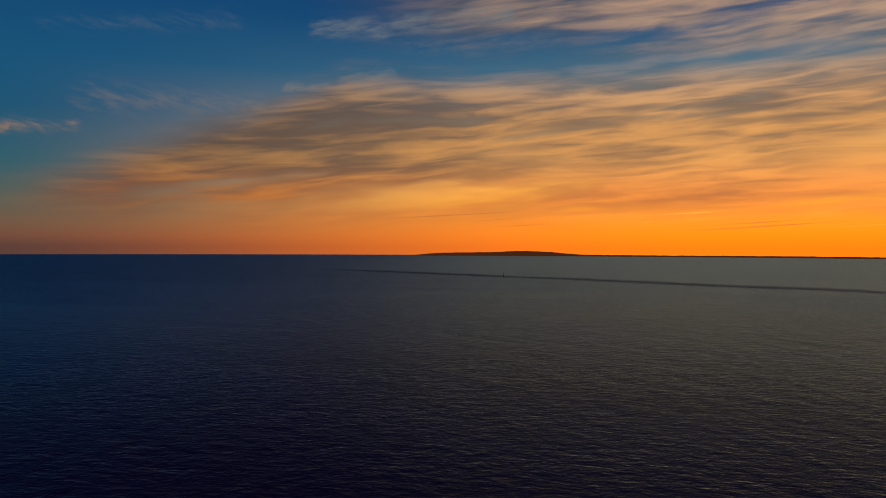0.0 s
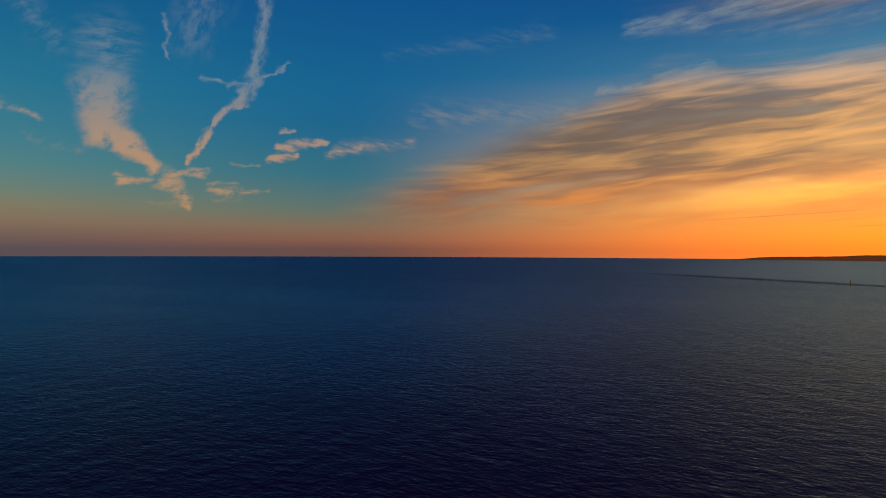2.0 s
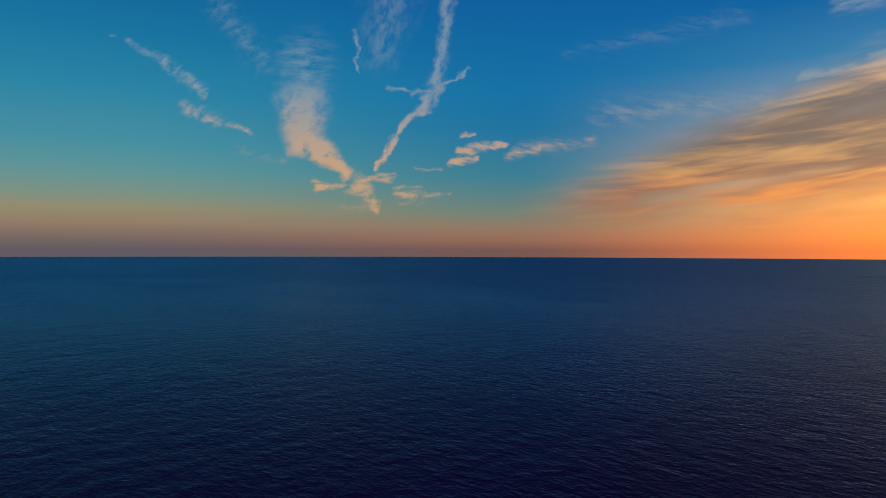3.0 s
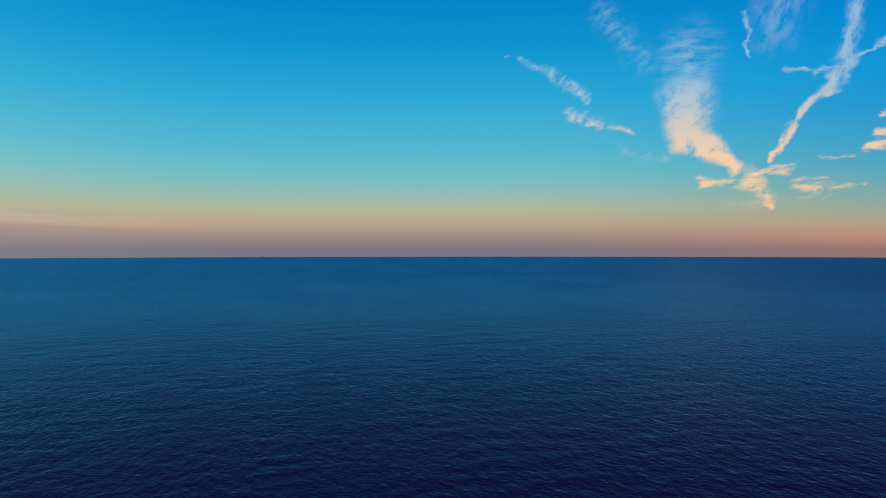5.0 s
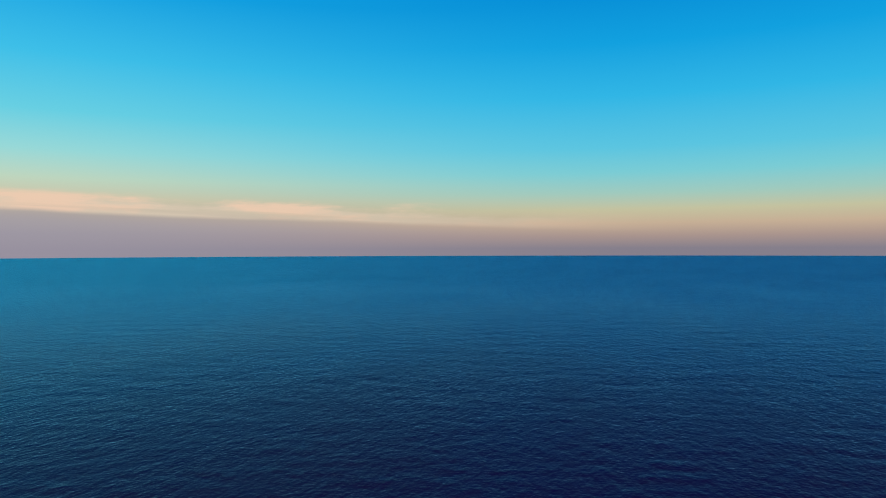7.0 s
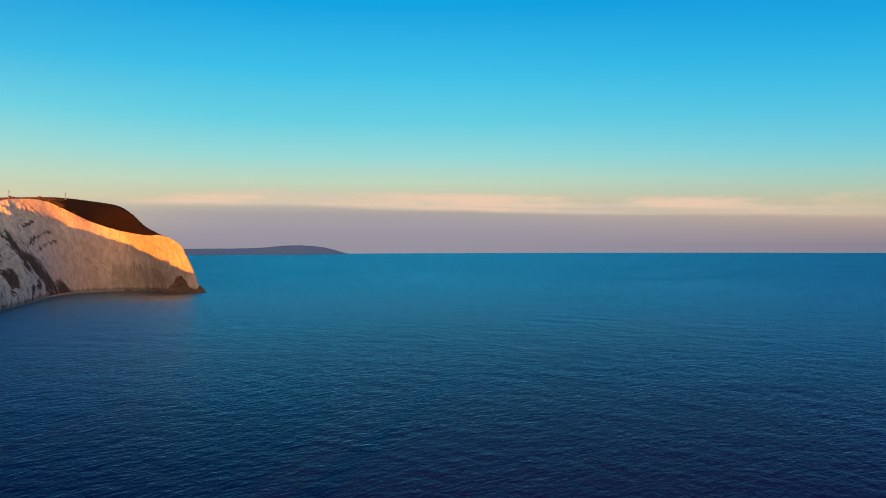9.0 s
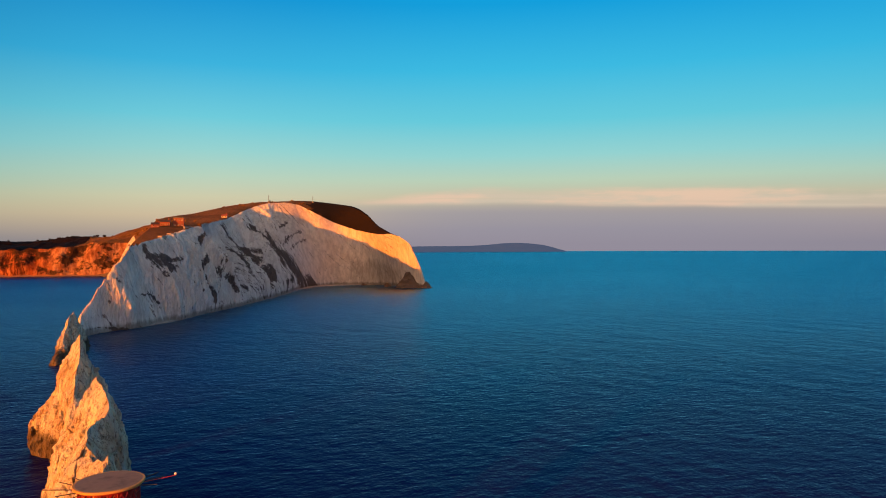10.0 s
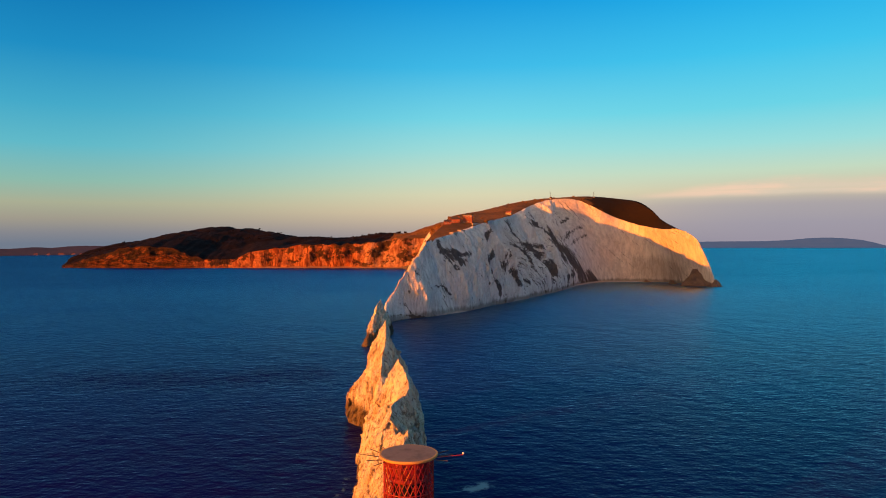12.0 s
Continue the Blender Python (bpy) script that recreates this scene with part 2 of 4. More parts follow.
    top = n.m("ADD", 4.5, n.m("MULTIPLY", fall, 0.030))
    top = n.m("ADD", top, n.m("MULTIPLY", n.m("SUBTRACT", puff, 0.5), n.line(az, 60.0, 30.0, 1.0, 3.0)))
    top = n.m("SUBTRACT", top, n.m("MULTIPLY", n.step(az, 63, 80), 1.6))
    flat = n.m("ADD", n.m("ADD", 3.25, n.m("MULTIPLY", fall, 0.030)), n.m("MULTIPLY", wave, 0.6))
    on = n.m("MULTIPLY", n.step(az, -4, 34), n.step(az, 84, 66))
    rim = n.m("MULTIPLY", n.m("MULTIPLY", n.step(n.m("SUBTRACT", top, el), -0.35, 0.4), n.step(n.m("SUBTRACT", el, flat), -0.15, 0.25)), on)
    streaks = n.noise(n.xyz(n.m("MULTIPLY", az, 0.05), n.m("MULTIPLY", n.m("SUBTRACT", el, n.m("MULTIPLY", fall, 0.03)), 2.6), 6.0), 1.0, 4, 0.5)
    c = n.mix(n.m("MULTIPLY", rim, n.step(streaks, 0.30, 0.55, 0.55, 0.9)), c, n.mix(n.step(puff, 0.4, 0.6), lin(214, 198, 176), lin(236, 202, 176)))
    bank = n.m("MULTIPLY", n.step(n.m("SUBTRACT", flat, el), -0.5, 0.9), on)
    c = n.mix(n.m("MULTIPLY", bank, n.line(el, 0.0, 3.0, 0.2, 0.45)), c, n.mix(n.step(az, 5, 45), lin(160, 150, 158), lin(154, 156, 171)))
    bg = n.add("ShaderNodeBackground", (c, 1.0))
    n.add("ShaderNodeOutputWorld", (bg.outputs[0],))


build_world()
# ---- materials ----


def sea_material():
    mat, n = material("sea_water")
    geo = n.add("ShaderNodeNewGeometry")
    p = geo.outputs["Position"]
    sx, sy, _ = n.add("ShaderNodeSeparateXYZ", (p,)).outputs

    def shifted(dx, dy):
        return n.add("ShaderNodeVectorMath", (p, (dx, dy, 0)), operation="ADD").outputs[0]

    def height(q):
        """Wind waves too short for the sheet, in metres."""
        a = n.noise(n.scaled(q, (0.34, 0.62, 1), (0, 0, 0.55)), 1.0, 3.0, 0.5)
        b = n.noise(n.scaled(q, (0.95, 0.55, 1), (0, 0, -0.35)), 1.0, 2.0, 0.5)
        d = n.noise(n.scaled(q, (0.15, 0.25, 1), (0, 0, 0.2)), 1.0, 2.0, 0.6)
        return n.m("ADD", n.m("MULTIPLY", d, 1.5), n.m("ADD", n.m("MULTIPLY", a, 0.85), n.m("MULTIPLY", b, 0.50)))

    patch = n.noise(n.scaled(p, (0.0035, 0.008, 1), (0, 0, 0.15)), 1.0, 5, 0.6)
    streak = n.noise(n.scaled(p, (0.006, 0.03, 1), (0, 0, -0.25)), 1.0, 5, 0.6)
    # smoother water beyond the tide line, a dark rough seam along it
    off = n.m("ADD", n.m("MULTIPLY", n.m("ADD", sx, 187.0), -0.659), n.m("MULTIPLY", n.m("ADD", sy, 1194.0), -0.752))
    off = n.m("ADD", off, n.m("MULTIPLY", n.m("SUBTRACT", n.noise(p, 0.006, 4), 0.5), 90.0))
    far = n.m("MULTIPLY", n.m("MULTIPLY", n.step(off, -10.0, 60.0), n.step(sy, -300.0, -700.0)), n.step(sx, 600.0, 50.0))
    seam = n.m("MULTIPLY", n.m("MULTIPLY", n.step(off, -45.0, 0.0), n.step(off, 70.0, 10.0)), n.m("MULTIPLY", n.step(sy, -300.0, -700.0), n.step(sx, 420.0, 150.0)))
    amp = n.m("MULTIPLY", n.line(patch, 0.3, 0.7, 0.75, 1.2), n.line(streak, 0.3, 0.7, 0.75, 1.2))
    amp = n.m("MULTIPLY", amp, n.line(far, 0.0, 1.0, 1.0, 0.7))
    # the rip that runs off the stacks
    rip = n.m("ADD", n.m("SUBTRACT", sy, 208.0), n.m("MULTIPLY", n.m("ADD", sx, 40.0), -0.12))
    rip = n.m("ADD", rip, n.m("MULTIPLY", n.m("SUBTRACT", n.noise(p, 0.018, 4), 0.5), 70.0))
    rip = n.m("MULTIPLY", n.step(n.m("ABSOLUTE", rip), 26.0, 5.0), n.m("MULTIPLY", n.step(sx, -30.0, -50.0), n.step(sx, -190.0, -110.0)))
    amp = n.m("ADD", amp, n.m("ADD", n.m("MULTIPLY", seam, 1.0), n.m("MULTIPLY", rip, 0.8)))
    e = 0.16
    h0, hx, hy = height(p), height(shifted(e, 0)), height(shifted(0, e))
    k = n.m("MULTIPLY", amp, RIPPLE / e)
    slope = n.xyz(n.m("MULTIPLY", n.m("SUBTRACT", h0, hx), k), n.m("MULTIPLY", n.m("SUBTRACT", h0, hy), k))
    nor = n.add("ShaderNodeVectorMath", (geo.outputs["Normal"], slope), operation="ADD").outputs[0]
    nor = n.add("ShaderNodeVectorMath", (nor,), operation="NORMALIZE").outputs[0]
    col = n.mix(n.step(patch, 0.35, 0.7), DEEP_A, DEEP_B)
    # foam: tide race streaks, wash round the rocks
    torn = n.noise(n.scaled(p, (0.35, 0.35, 1)), 1.0, 6, 0.7)
    foam = None
    for (ax, ay), (bx, by), r, k in FOAM:
        ux, uy = bx - ax, by - ay
        ll = ux * ux + uy * uy
        rx, ry = n.m("SUBTRACT", sx, ax), n.m("SUBTRACT", sy, ay)
        t = n.m("ADD", n.m("MULTIPLY", rx, ux / ll), n.m("MULTIPLY", ry, uy / ll), clamp=True)
        ex, ey = n.m("SUBTRACT", rx, n.m("MULTIPLY", t, ux)), n.m("SUBTRACT", ry, n.m("MULTIPLY", t, uy))
        dist = n.m("SQRT", n.m("ADD", n.m("MULTIPLY", ex, ex), n.m("MULTIPLY", ey, ey)))
        f = n.m("MULTIPLY", n.m("SUBTRACT", 1.0, n.m("DIVIDE", dist, r), clamp=True), k)
        foam = f if foam is None else n.m("MAXIMUM", foam, f)
    foam = n.step(n.m("ADD", n.m("MULTIPLY", foam, 0.62), n.m("MULTIPLY", n.m("SUBTRACT", torn, 0.5), 2.2)), 0.30, 0.85)
    col = n.mix(foam, col, (0.18, 0.36, 0.46, 1))
    # beyond the waves that the sheet carries, their slopes are left to the roughness
    out = n.m("SQRT", n.m("ADD", n.m("POWER", n.m("SUBTRACT", sx, 4.0), 2.0), n.m("POWER", n.m("ADD", sy, 70.0), 2.0)))
    rough = n.m("ADD", n.line(patch, 0.3, 0.7, 0.38, 0.45), n.step(out, 200.0, 1500.0, 0.0, 0.13))
    rough = n.m("ADD", rough, n.m("SUBTRACT", n.m("MULTIPLY", foam, 0.3), n.m("MULTIPLY", far, 0.05)))
    deep = n.add("ShaderNodeBsdfDiffuse", {"Color": col})
    gloss = n.add("ShaderNodeBsdfGlossy", {"Color": SEA_TINT, "Roughness": rough, "Normal": nor}, distribution="BECKMANN")
    fres = n.add("ShaderNodeFresnel", {"IOR": 1.33, "Normal": nor}).outputs[0]
    fres = n.m("MULTIPLY", n.m("POWER", fres, 1.5), n.m("SUBTRACT", 1.0, n.m("ADD", n.m("MULTIPLY", foam, 0.6), n.m("ADD", n.m("MULTIPLY", seam, 0.4), n.m("MULTIPLY", rip, 0.5)))))
    both = n.add("ShaderNodeMixShader", (fres, deep.outputs[0], gloss.outputs[0]))
    n.add("ShaderNodeOutputMaterial", (both.outputs[0],))
    return mat


RIPPLE, SEA_TINT = 0.31, (0.39, 0.66, 0.78, 1)
DEEP_A, DEEP_B = (0.008, 0.004, 0.075, 1), (0.006, 0.006, 0.100, 1)
FOAM = [((9.5, 75.0), (12.5, 77.5), 3.2, 1.5), ((183.0, -633.0), (145.0, -585.0), 9.0, 0.95), ((145.0, -579.0), (108.0, -530.0), 10.0, 1.0),
        ((-18.0, 68.0), (-18.5, 82.0), 2.2, 0.55), ((-27.0, 126.0), (-27.0, 138.0), 2.0, 0.5), ((-39.0, 285.0), (-40.0, 305.0), 3.0, 0.5), ((-75.0, 420.0), (-45.0, 330.0), 2.2, 0.45)]


# overgrown streaks: from (along, share of height), to, half width in metres, strength
SCAR = [(90, 0.97, 92, 0.81, 4, 1), (91, 0.82, 114, 0.69, 7, 1.3), (91, 0.74, 96, 0.56, 4, 1), (93, 0.76, 107, 0.64, 8, 1.4),
        (41, 0.95, 38, 0.58, 2.2, 0.9), (48, 0.88, 50, 0.71, 1.6, 0.8), (66, 0.47, 79, 0.39, 1.4, 0.8), (79, 0.38, 87, 0.28, 1.8, 0.9)]
GULLY = [(178, 0.97, 160, 0.72, 5, 1.1), (160, 0.72, 141, 0.49, 5, 1.1), (145, 0.48, 157, 0.27, 3, 0.9), (157, 0.28, 163, 0.13, 3, 0.9), (234, 0.95, 247, 0.72, 7, 1.1),
         (247, 0.72, 247, 0.36, 6, 1.0), (286, 0.83, 375, 0.49, 9, 1.1), (305, 0.82, 347, 0.57, 14, 1.25), (347, 0.57, 417, 0.32, 20, 1.4),
         (412, 0.36, 449, 0.12, 17, 1.3), (434, 0.18, 488, 0.02, 13, 1.3)]
LEDGES = [(250, 0.67, 289, 0.41, 9, 1.0), (273, 0.41, 319, 0.15, 8, 1.0), (189, 0.37, 207, 0.17, 3, 0.8), (418, 0.69, 457, 0.76, 3, 0.8), (416, 0.5, 482, 0.65, 4, 0.75),
          (446, 0.46, 489, 0.56, 3, 0.7), (375, 0.09, 399, 0.16, 5, 0.8), (447, 0.03, 495, 0.03, 4, 0.8), (137, 0.83, 166, 0.66, 2, 0.7), (12, 0.30, 42, 0.06, 3, 0.9)]


def chalk_material(name, scrub=False, warm=0.0):
    mat, n = material(name)
    p = n.add("ShaderNodeNewGeometry").outputs["Position"]
    z = n.add("ShaderNodeSeparateXYZ", (p,)).outputs[2]
    big = n.noise(p, 0.03, 5, 0.6)
    rib = n.noise(n.scaled(p, (1, 1, 0.22)), 0.22, 7, 0.68)
    fine = n.noise(n.scaled(p, (1, 1, 0.6)), 1.1, 6, 0.72)
    col = n.mix(n.step(rib, 0.38, 0.60), (0.66 + 0.05 * warm, 0.64, 0.63 - 0.12 * warm, 1), (0.86, 0.85 - 0.06 * warm, 0.85 - 0.28 * warm, 1))
    col = n.mix(n.m("MULTIPLY", n.step(big, 0.50, 0.72), 0.35), col, (0.52, 0.45, 0.38, 1))
    col = n.mix(n.m("MULTIPLY", n.step(fine, 0.57, 0.72), 0.40 if scrub else 0.2), col, (0.26, 0.23, 0.21, 1))
    sx, sy, _ = n.add("ShaderNodeSeparateXYZ", (p,)).outputs
    bed = n.xyz(n.m("ADD", sx, n.m("MULTIPLY", z, -0.22)), n.m("ADD", sy, n.m("MULTIPLY", z, 0.30)), n.m("MULTIPLY", z, 0.05))
    crack = n.noise(n.scaled(p, (1, 1, 0.13)) if scrub else bed, 0.7, 6, 0.7)
    col = n.mix(n.m("MULTIPLY", n.step(crack, 0.565, 0.63), 0.25 if scrub else 0.75), col, (0.20, 0.14, 0.10, 1))
    joint = n.noise(n.scaled(p, (1, 1, 0.05)) if scrub else bed, 0.55, 5, 0.6)
    col = n.mix(n.m("MULTIPLY", n.step(n.m("ABSOLUTE", n.m("SUBTRACT", joint, 0.5)), 0.022, 0.004), 0.05 if scrub else 0.7), col, (0.22, 0.15, 0.11, 1))
    if scrub:
        uv = n.add("ShaderNodeUVMap").outputs[0]
        u, v, _ = n.add("ShaderNodeSeparateXYZ", (uv,)).outputs
        # along the foot in metres (u) and share of the height (v): overgrown gullies run down and along the face
        w = n.m("MULTIPLY", v, 80.0)
        jit = n.noise(n.xyz(n.m("MULTIPLY", u, 0.05), n.m("MULTIPLY", w, 0.08)), 1.0, 4, 0.6)
        uu = n.m("ADD", u, n.m("MULTIPLY", n.m("SUBTRACT", jit, 0.5), 10.0))
        ww = n.m("ADD", w, n.m("MULTIPLY", n.m("SUBTRACT", n.noise(n.xyz(n.m("MULTIPLY", u, 0.05), n.m("MULTIPLY", w, 0.08), 7.0), 1.0, 4, 0.6), 0.5), 6.0))
        scrubby = None
        for au, av, bu, bv, r, k in SCAR + GULLY + LEDGES:
            du, dw = bu - au, (bv - av) * 80.0
            ll = du * du + dw * dw
            ru, rw = n.m("SUBTRACT", uu, au), n.m("SUBTRACT", ww, av * 80.0)
            t = n.m("ADD", n.m("MULTIPLY", ru, du / ll), n.m("MULTIPLY", rw, dw / ll), clamp=True)
            eu, ew = n.m("SUBTRACT", ru, n.m("MULTIPLY", t, du)), n.m("SUBTRACT", rw, n.m("MULTIPLY", t, dw))
            far = n.m("SQRT", n.m("ADD", n.m("MULTIPLY", eu, eu), n.m("MULTIPLY", ew, ew)))
            f = n.m("MULTIPLY", n.m("SUBTRACT", 1.0, n.m("DIVIDE", far, r * 0.9), clamp=True), k)
            scrubby = f if scrubby is None else n.m("MAXIMUM", scrubby, f)
        skew = n.xyz(n.m("ADD", n.m("MULTIPLY", u, 0.020), n.m("MULTIPLY", v, 1.9)), n.m("SUBTRACT", n.m("MULTIPLY", v, 1.5), n.m("MULTIPLY", u, 0.006)), 0.0)
        steep = n.xyz(n.m("ADD", n.m("MULTIPLY", u, 0.040), n.m("MULTIPLY", v, 0.7)), n.m("MULTIPLY", v, 2.0), 3.0)
        streaks = n.mix(n.step(u, 185.0, 225.0), n.noise(n.scaled(steep, (1, 0.16, 1)), 6.5, 9, 0.72, distort=0.15), n.noise(n.scaled(skew, (1, 0.11, 1)), 9.0, 9, 0.72, distort=0.15))
        # extra streaks darken the middle slope, for scrub and painted gully shade together
        zone = n.m("MULTIPLY", n.m("MULTIPLY", n.step(u, 140.0, 190.0), n.step(u, 470.0, 430.0)), n.step(n.m("ADD", v, n.m("MULTIPLY", u, 0.0024)), 1.45, 1.15))
        want = n.m("ADD", n.m("MULTIPLY", scrubby, 0.22), n.m("MULTIPLY", zone, 0.072))
        foot = n.m("MULTIPLY", n.step(v, 0.10, 0.02), n.step(u, 70.0, 40.0))
        want = n.m("ADD", want, n.m("MULTIPLY", foot, 0.3))
        leafy = n.m("MULTIPLY", n.m("SUBTRACT", n.noise(p, 0.5, 5, 0.7), 0.5), 0.30)
        dark = n.step(n.m("ADD", n.m("ADD", streaks, want), leafy), 0.595, 0.665)
        earth = n.mix(n.step(fine, 0.4, 0.6), (0.030, 0.022, 0.026, 1), (0.13, 0.095, 0.085, 1))
        col = n.mix(n.m("MULTIPLY", dark, 0.92), col, earth)
        # the sheer wall's cream and tan tone, spread upward to paint in sunset warmth
        col = n.mix(n.m("MULTIPLY", n.step(n.m("ADD", u, n.m("MULTIPLY", v, 80.0)), 460.0, 550.0), 0.75), col, n.mix(1.0, col, (0.88, 0.74, 0.60, 1), "MULTIPLY"))
        # brown wash on the sheer wall, and a pebble strand under it
        bx, bv = n.m("DIVIDE", n.m("SUBTRACT", u, 590.0), 45.0), n.m("DIVIDE", n.m("SUBTRACT", v, 0.22), 0.26)
        wash = n.step(n.m("ADD", n.m("ADD", n.m("MULTIPLY", bx, bx), n.m("MULTIPLY", bv, bv)), n.m("MULTIPLY", n.m("SUBTRACT", rib, 0.5), 2.0)), 1.3, 0.1)
        col = n.mix(n.m("MULTIPLY", wash, 0.45), col, (0.22, 0.15, 0.10, 1))
    if not scrub:
        pit = n.noise(n.scaled(p, (1, 1, 0.45)), 0.42, 5, 0.62)
        col = n.mix(n.m("MULTIPLY", n.step(pit, 0.61, 0.68), 0.75), col, (0.17, 0.09, 0.045, 1))
        run = n.noise(bed, 0.28, 4, 0.55)
        col = n.mix(n.m("MULTIPLY", n.step(run, 0.46, 0.60), 0.5), col, n.mix(1.0, col, (0.80, 0.58, 0.38, 1), "MULTIPLY"))
    weed = n.step(n.m("ADD", z, n.m("MULTIPLY", rib, 7.0)), 9.0 if scrub else 11.5, 5.5 if scrub else 8.5)
    col = n.mix(n.m("MULTIPLY", weed, 0.6 if scrub else 0.9), col, (0.10, 0.07, 0.045, 1))
    hgt = n.m("ADD", n.m("ADD", n.m("MULTIPLY", rib, 3.4), n.m("MULTIPLY", fine, 1.2)), n.m("MULTIPLY", crack, -1.6))
    finish(n, col, 0.92, bump(n, hgt, 0.85, 1.2), **{"Specular IOR Level": 0.15})
    return mat


def sand_material(name):
    mat, n = material(name)
    p = n.add("ShaderNodeNewGeometry").outputs["Position"]
    uv = n.add("ShaderNodeUVMap").outputs[0]
    u, v, _ = n.add("ShaderNodeSeparateXYZ", (uv,)).outputs
    wob = n.m("MULTIPLY", n.m("SUBTRACT", n.noise(p, 0.02, 4), 0.5), 30.0)
    band = n.noise(n.xyz(n.m("MULTIPLY", n.m("ADD", u, wob), 0.045), n.m("MULTIPLY", v, 0.25)), 1.0, 4, 0.6)
    sand = n.ramp(band, [(0.28, (0.44, 0.15, 0.05)), (0.38, (0.32, 0.08, 0.025)), (0.46, (0.52, 0.21, 0.08)), (0.52, (0.13, 0.03, 0.015)), (0.58, (0.42, 0.15, 0.05)), (0.66, (0.08, 0.03, 0.018)), (0.74, (0.46, 0.20, 0.09))])
    ledge = n.noise(n.xyz(n.m("MULTIPLY", u, 0.010), n.m("MULTIPLY", n.m("ADD", v, n.m("MULTIPLY", wob, 0.004)), 5.0)), 1.0, 5, 0.65)
    cape = n.ramp(ledge, [(0.30, (0.03, 0.018, 0.012)), (0.43, (0.09, 0.032, 0.014)), (0.48, (0.24, 0.09, 0.036)), (0.52, (0.035, 0.017, 0.012)), (0.57, (0.17, 0.06, 0.024)), (0.62, (0.05, 0.022, 0.014)), (0.66, (0.20, 0.08, 0.032)), (0.72, (0.06, 0.03, 0.016))])
    col = n.mix(n.step(u, 528.0, 598.0), sand, cape)
    # white chalk with the orange of the low sun mixed into its colour
    chalk = n.mix(n.step(n.noise(n.scaled(p, (1, 1, 0.3)), 0.12, 6, 0.65), 0.38, 0.62), (0.36, 0.15, 0.07, 1), (0.60, 0.34, 0.18, 1))
    col = n.mix(n.step(n.m("ADD", u, wob), 228.0, 193.0), col, chalk)
    scr = n.noise(n.scaled(p, (1, 1, 1.5)), 0.035, 6, 0.66)
    green = n.step(n.m("ADD", n.m("ADD", scr, n.m("MULTIPLY", v, 0.12)), n.m("MULTIPLY", n.step(u, 428.0, 528.0), 0.05)), 0.58, 0.67)
    col = n.mix(n.m("MULTIPLY", green, 0.9), col, (0.034, 0.022, 0.013, 1))
    fine = n.noise(n.scaled(p, (1, 1, 0.3)), 0.3, 6, 0.7)
    col = n.mix(1.0, col, n.mix(n.step(fine, 0.35, 0.65), (0.40, 0.34, 0.32, 1), (0.82, 0.76, 0.72, 1)), "MULTIPLY")
    finish(n, col, 0.95, bump(n, fine, 0.9, 3.0), **{"Specular IOR Level": 0.1})
    return mat


def grass_material(name, a, b, gorse=False):
    mat, n = material(name)
    p = n.add("ShaderNodeNewGeometry").outputs["Position"]
    big = n.noise(p, 0.02, 5, 0.6)
    fine = n.noise(p, 0.4, 6, 0.7)
    col = n.mix(n.step(big, 0.35, 0.65), a, b)
    col = n.mix(n.m("MULTIPLY", n.step(fine, 0.45, 0.65), 0.6), col, (a[0] * 0.4, a[1] * 0.4, a[2] * 0.4, 1))
    if gorse:
        # the seaward slope's shade, painted in as near-black cover; thin gorse patches elsewhere
        sx, sy, _ = n.add("ShaderNodeSeparateXYZ", (p,)).outputs
        edge = n.m("ADD", sx, n.m("MULTIPLY", n.m("SUBTRACT", big, 0.5), 60.0))
        want = n.m("ADD", n.m("MULTIPLY", n.step(edge, 186.0, 250.0), 0.6), n.noise(p, 0.05, 5, 0.65))
        col = n.mix(n.m("MULTIPLY", n.step(want, 0.58, 0.70), 0.92), col, (0.010, 0.008, 0.006, 1))
    finish(n, col, 0.95, bump(n, n.m("ADD", fine, n.m("MULTIPLY", big, 4.0)), 0.7, 1.2), **{"Specular IOR Level": 0.05})
    return mat


def plain(name, col, rough=0.6, metal=0.0, scale=3.0, dirt=0.35):
    mat, n = material(name)
    p = n.add("ShaderNodeTexCoord").outputs["Object"]
    a = n.noise(p, scale, 5, 0.6)
    b = n.noise(p, scale * 6, 4, 0.6)
    dark = (col[0] * 0.45, col[1] * 0.45, col[2] * 0.45, 1)
    c = n.mix(n.m("MULTIPLY", n.step(a, 0.45, 0.75), dirt), (*col, 1), dark)
    finish(n, c, n.line(b, 0.3, 0.7, rough - 0.1, rough + 0.1), bump(n, b, 0.15, 0.02), Metallic=metal)
    return mat


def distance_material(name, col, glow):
    """Far land with the horizon's haze painted in, as base colour and as glow."""
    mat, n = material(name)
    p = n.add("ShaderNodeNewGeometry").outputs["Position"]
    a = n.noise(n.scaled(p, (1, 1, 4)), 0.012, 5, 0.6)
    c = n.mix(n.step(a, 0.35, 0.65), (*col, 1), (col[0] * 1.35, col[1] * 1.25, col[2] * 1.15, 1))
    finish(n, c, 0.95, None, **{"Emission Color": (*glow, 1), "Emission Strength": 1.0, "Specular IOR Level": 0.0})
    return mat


SEA = sea_material()
CHALK = chalk_material("cliff_chalk", True, 0.15)
CHALK_NORTH = chalk_material("north_chalk", warm=0.7)
CHALK_STACK = chalk_material("stack_chalk", warm=0.72)
SAND = sand_material("sand_cliff")
GRASS = grass_material("downland_grass", (0.13, 0.062, 0.020, 1), (0.21, 0.10, 0.032, 1), True)
HEATH = grass_material("heath", (0.008, 0.0055, 0.007, 1), (0.015, 0.009, 0.009, 1))
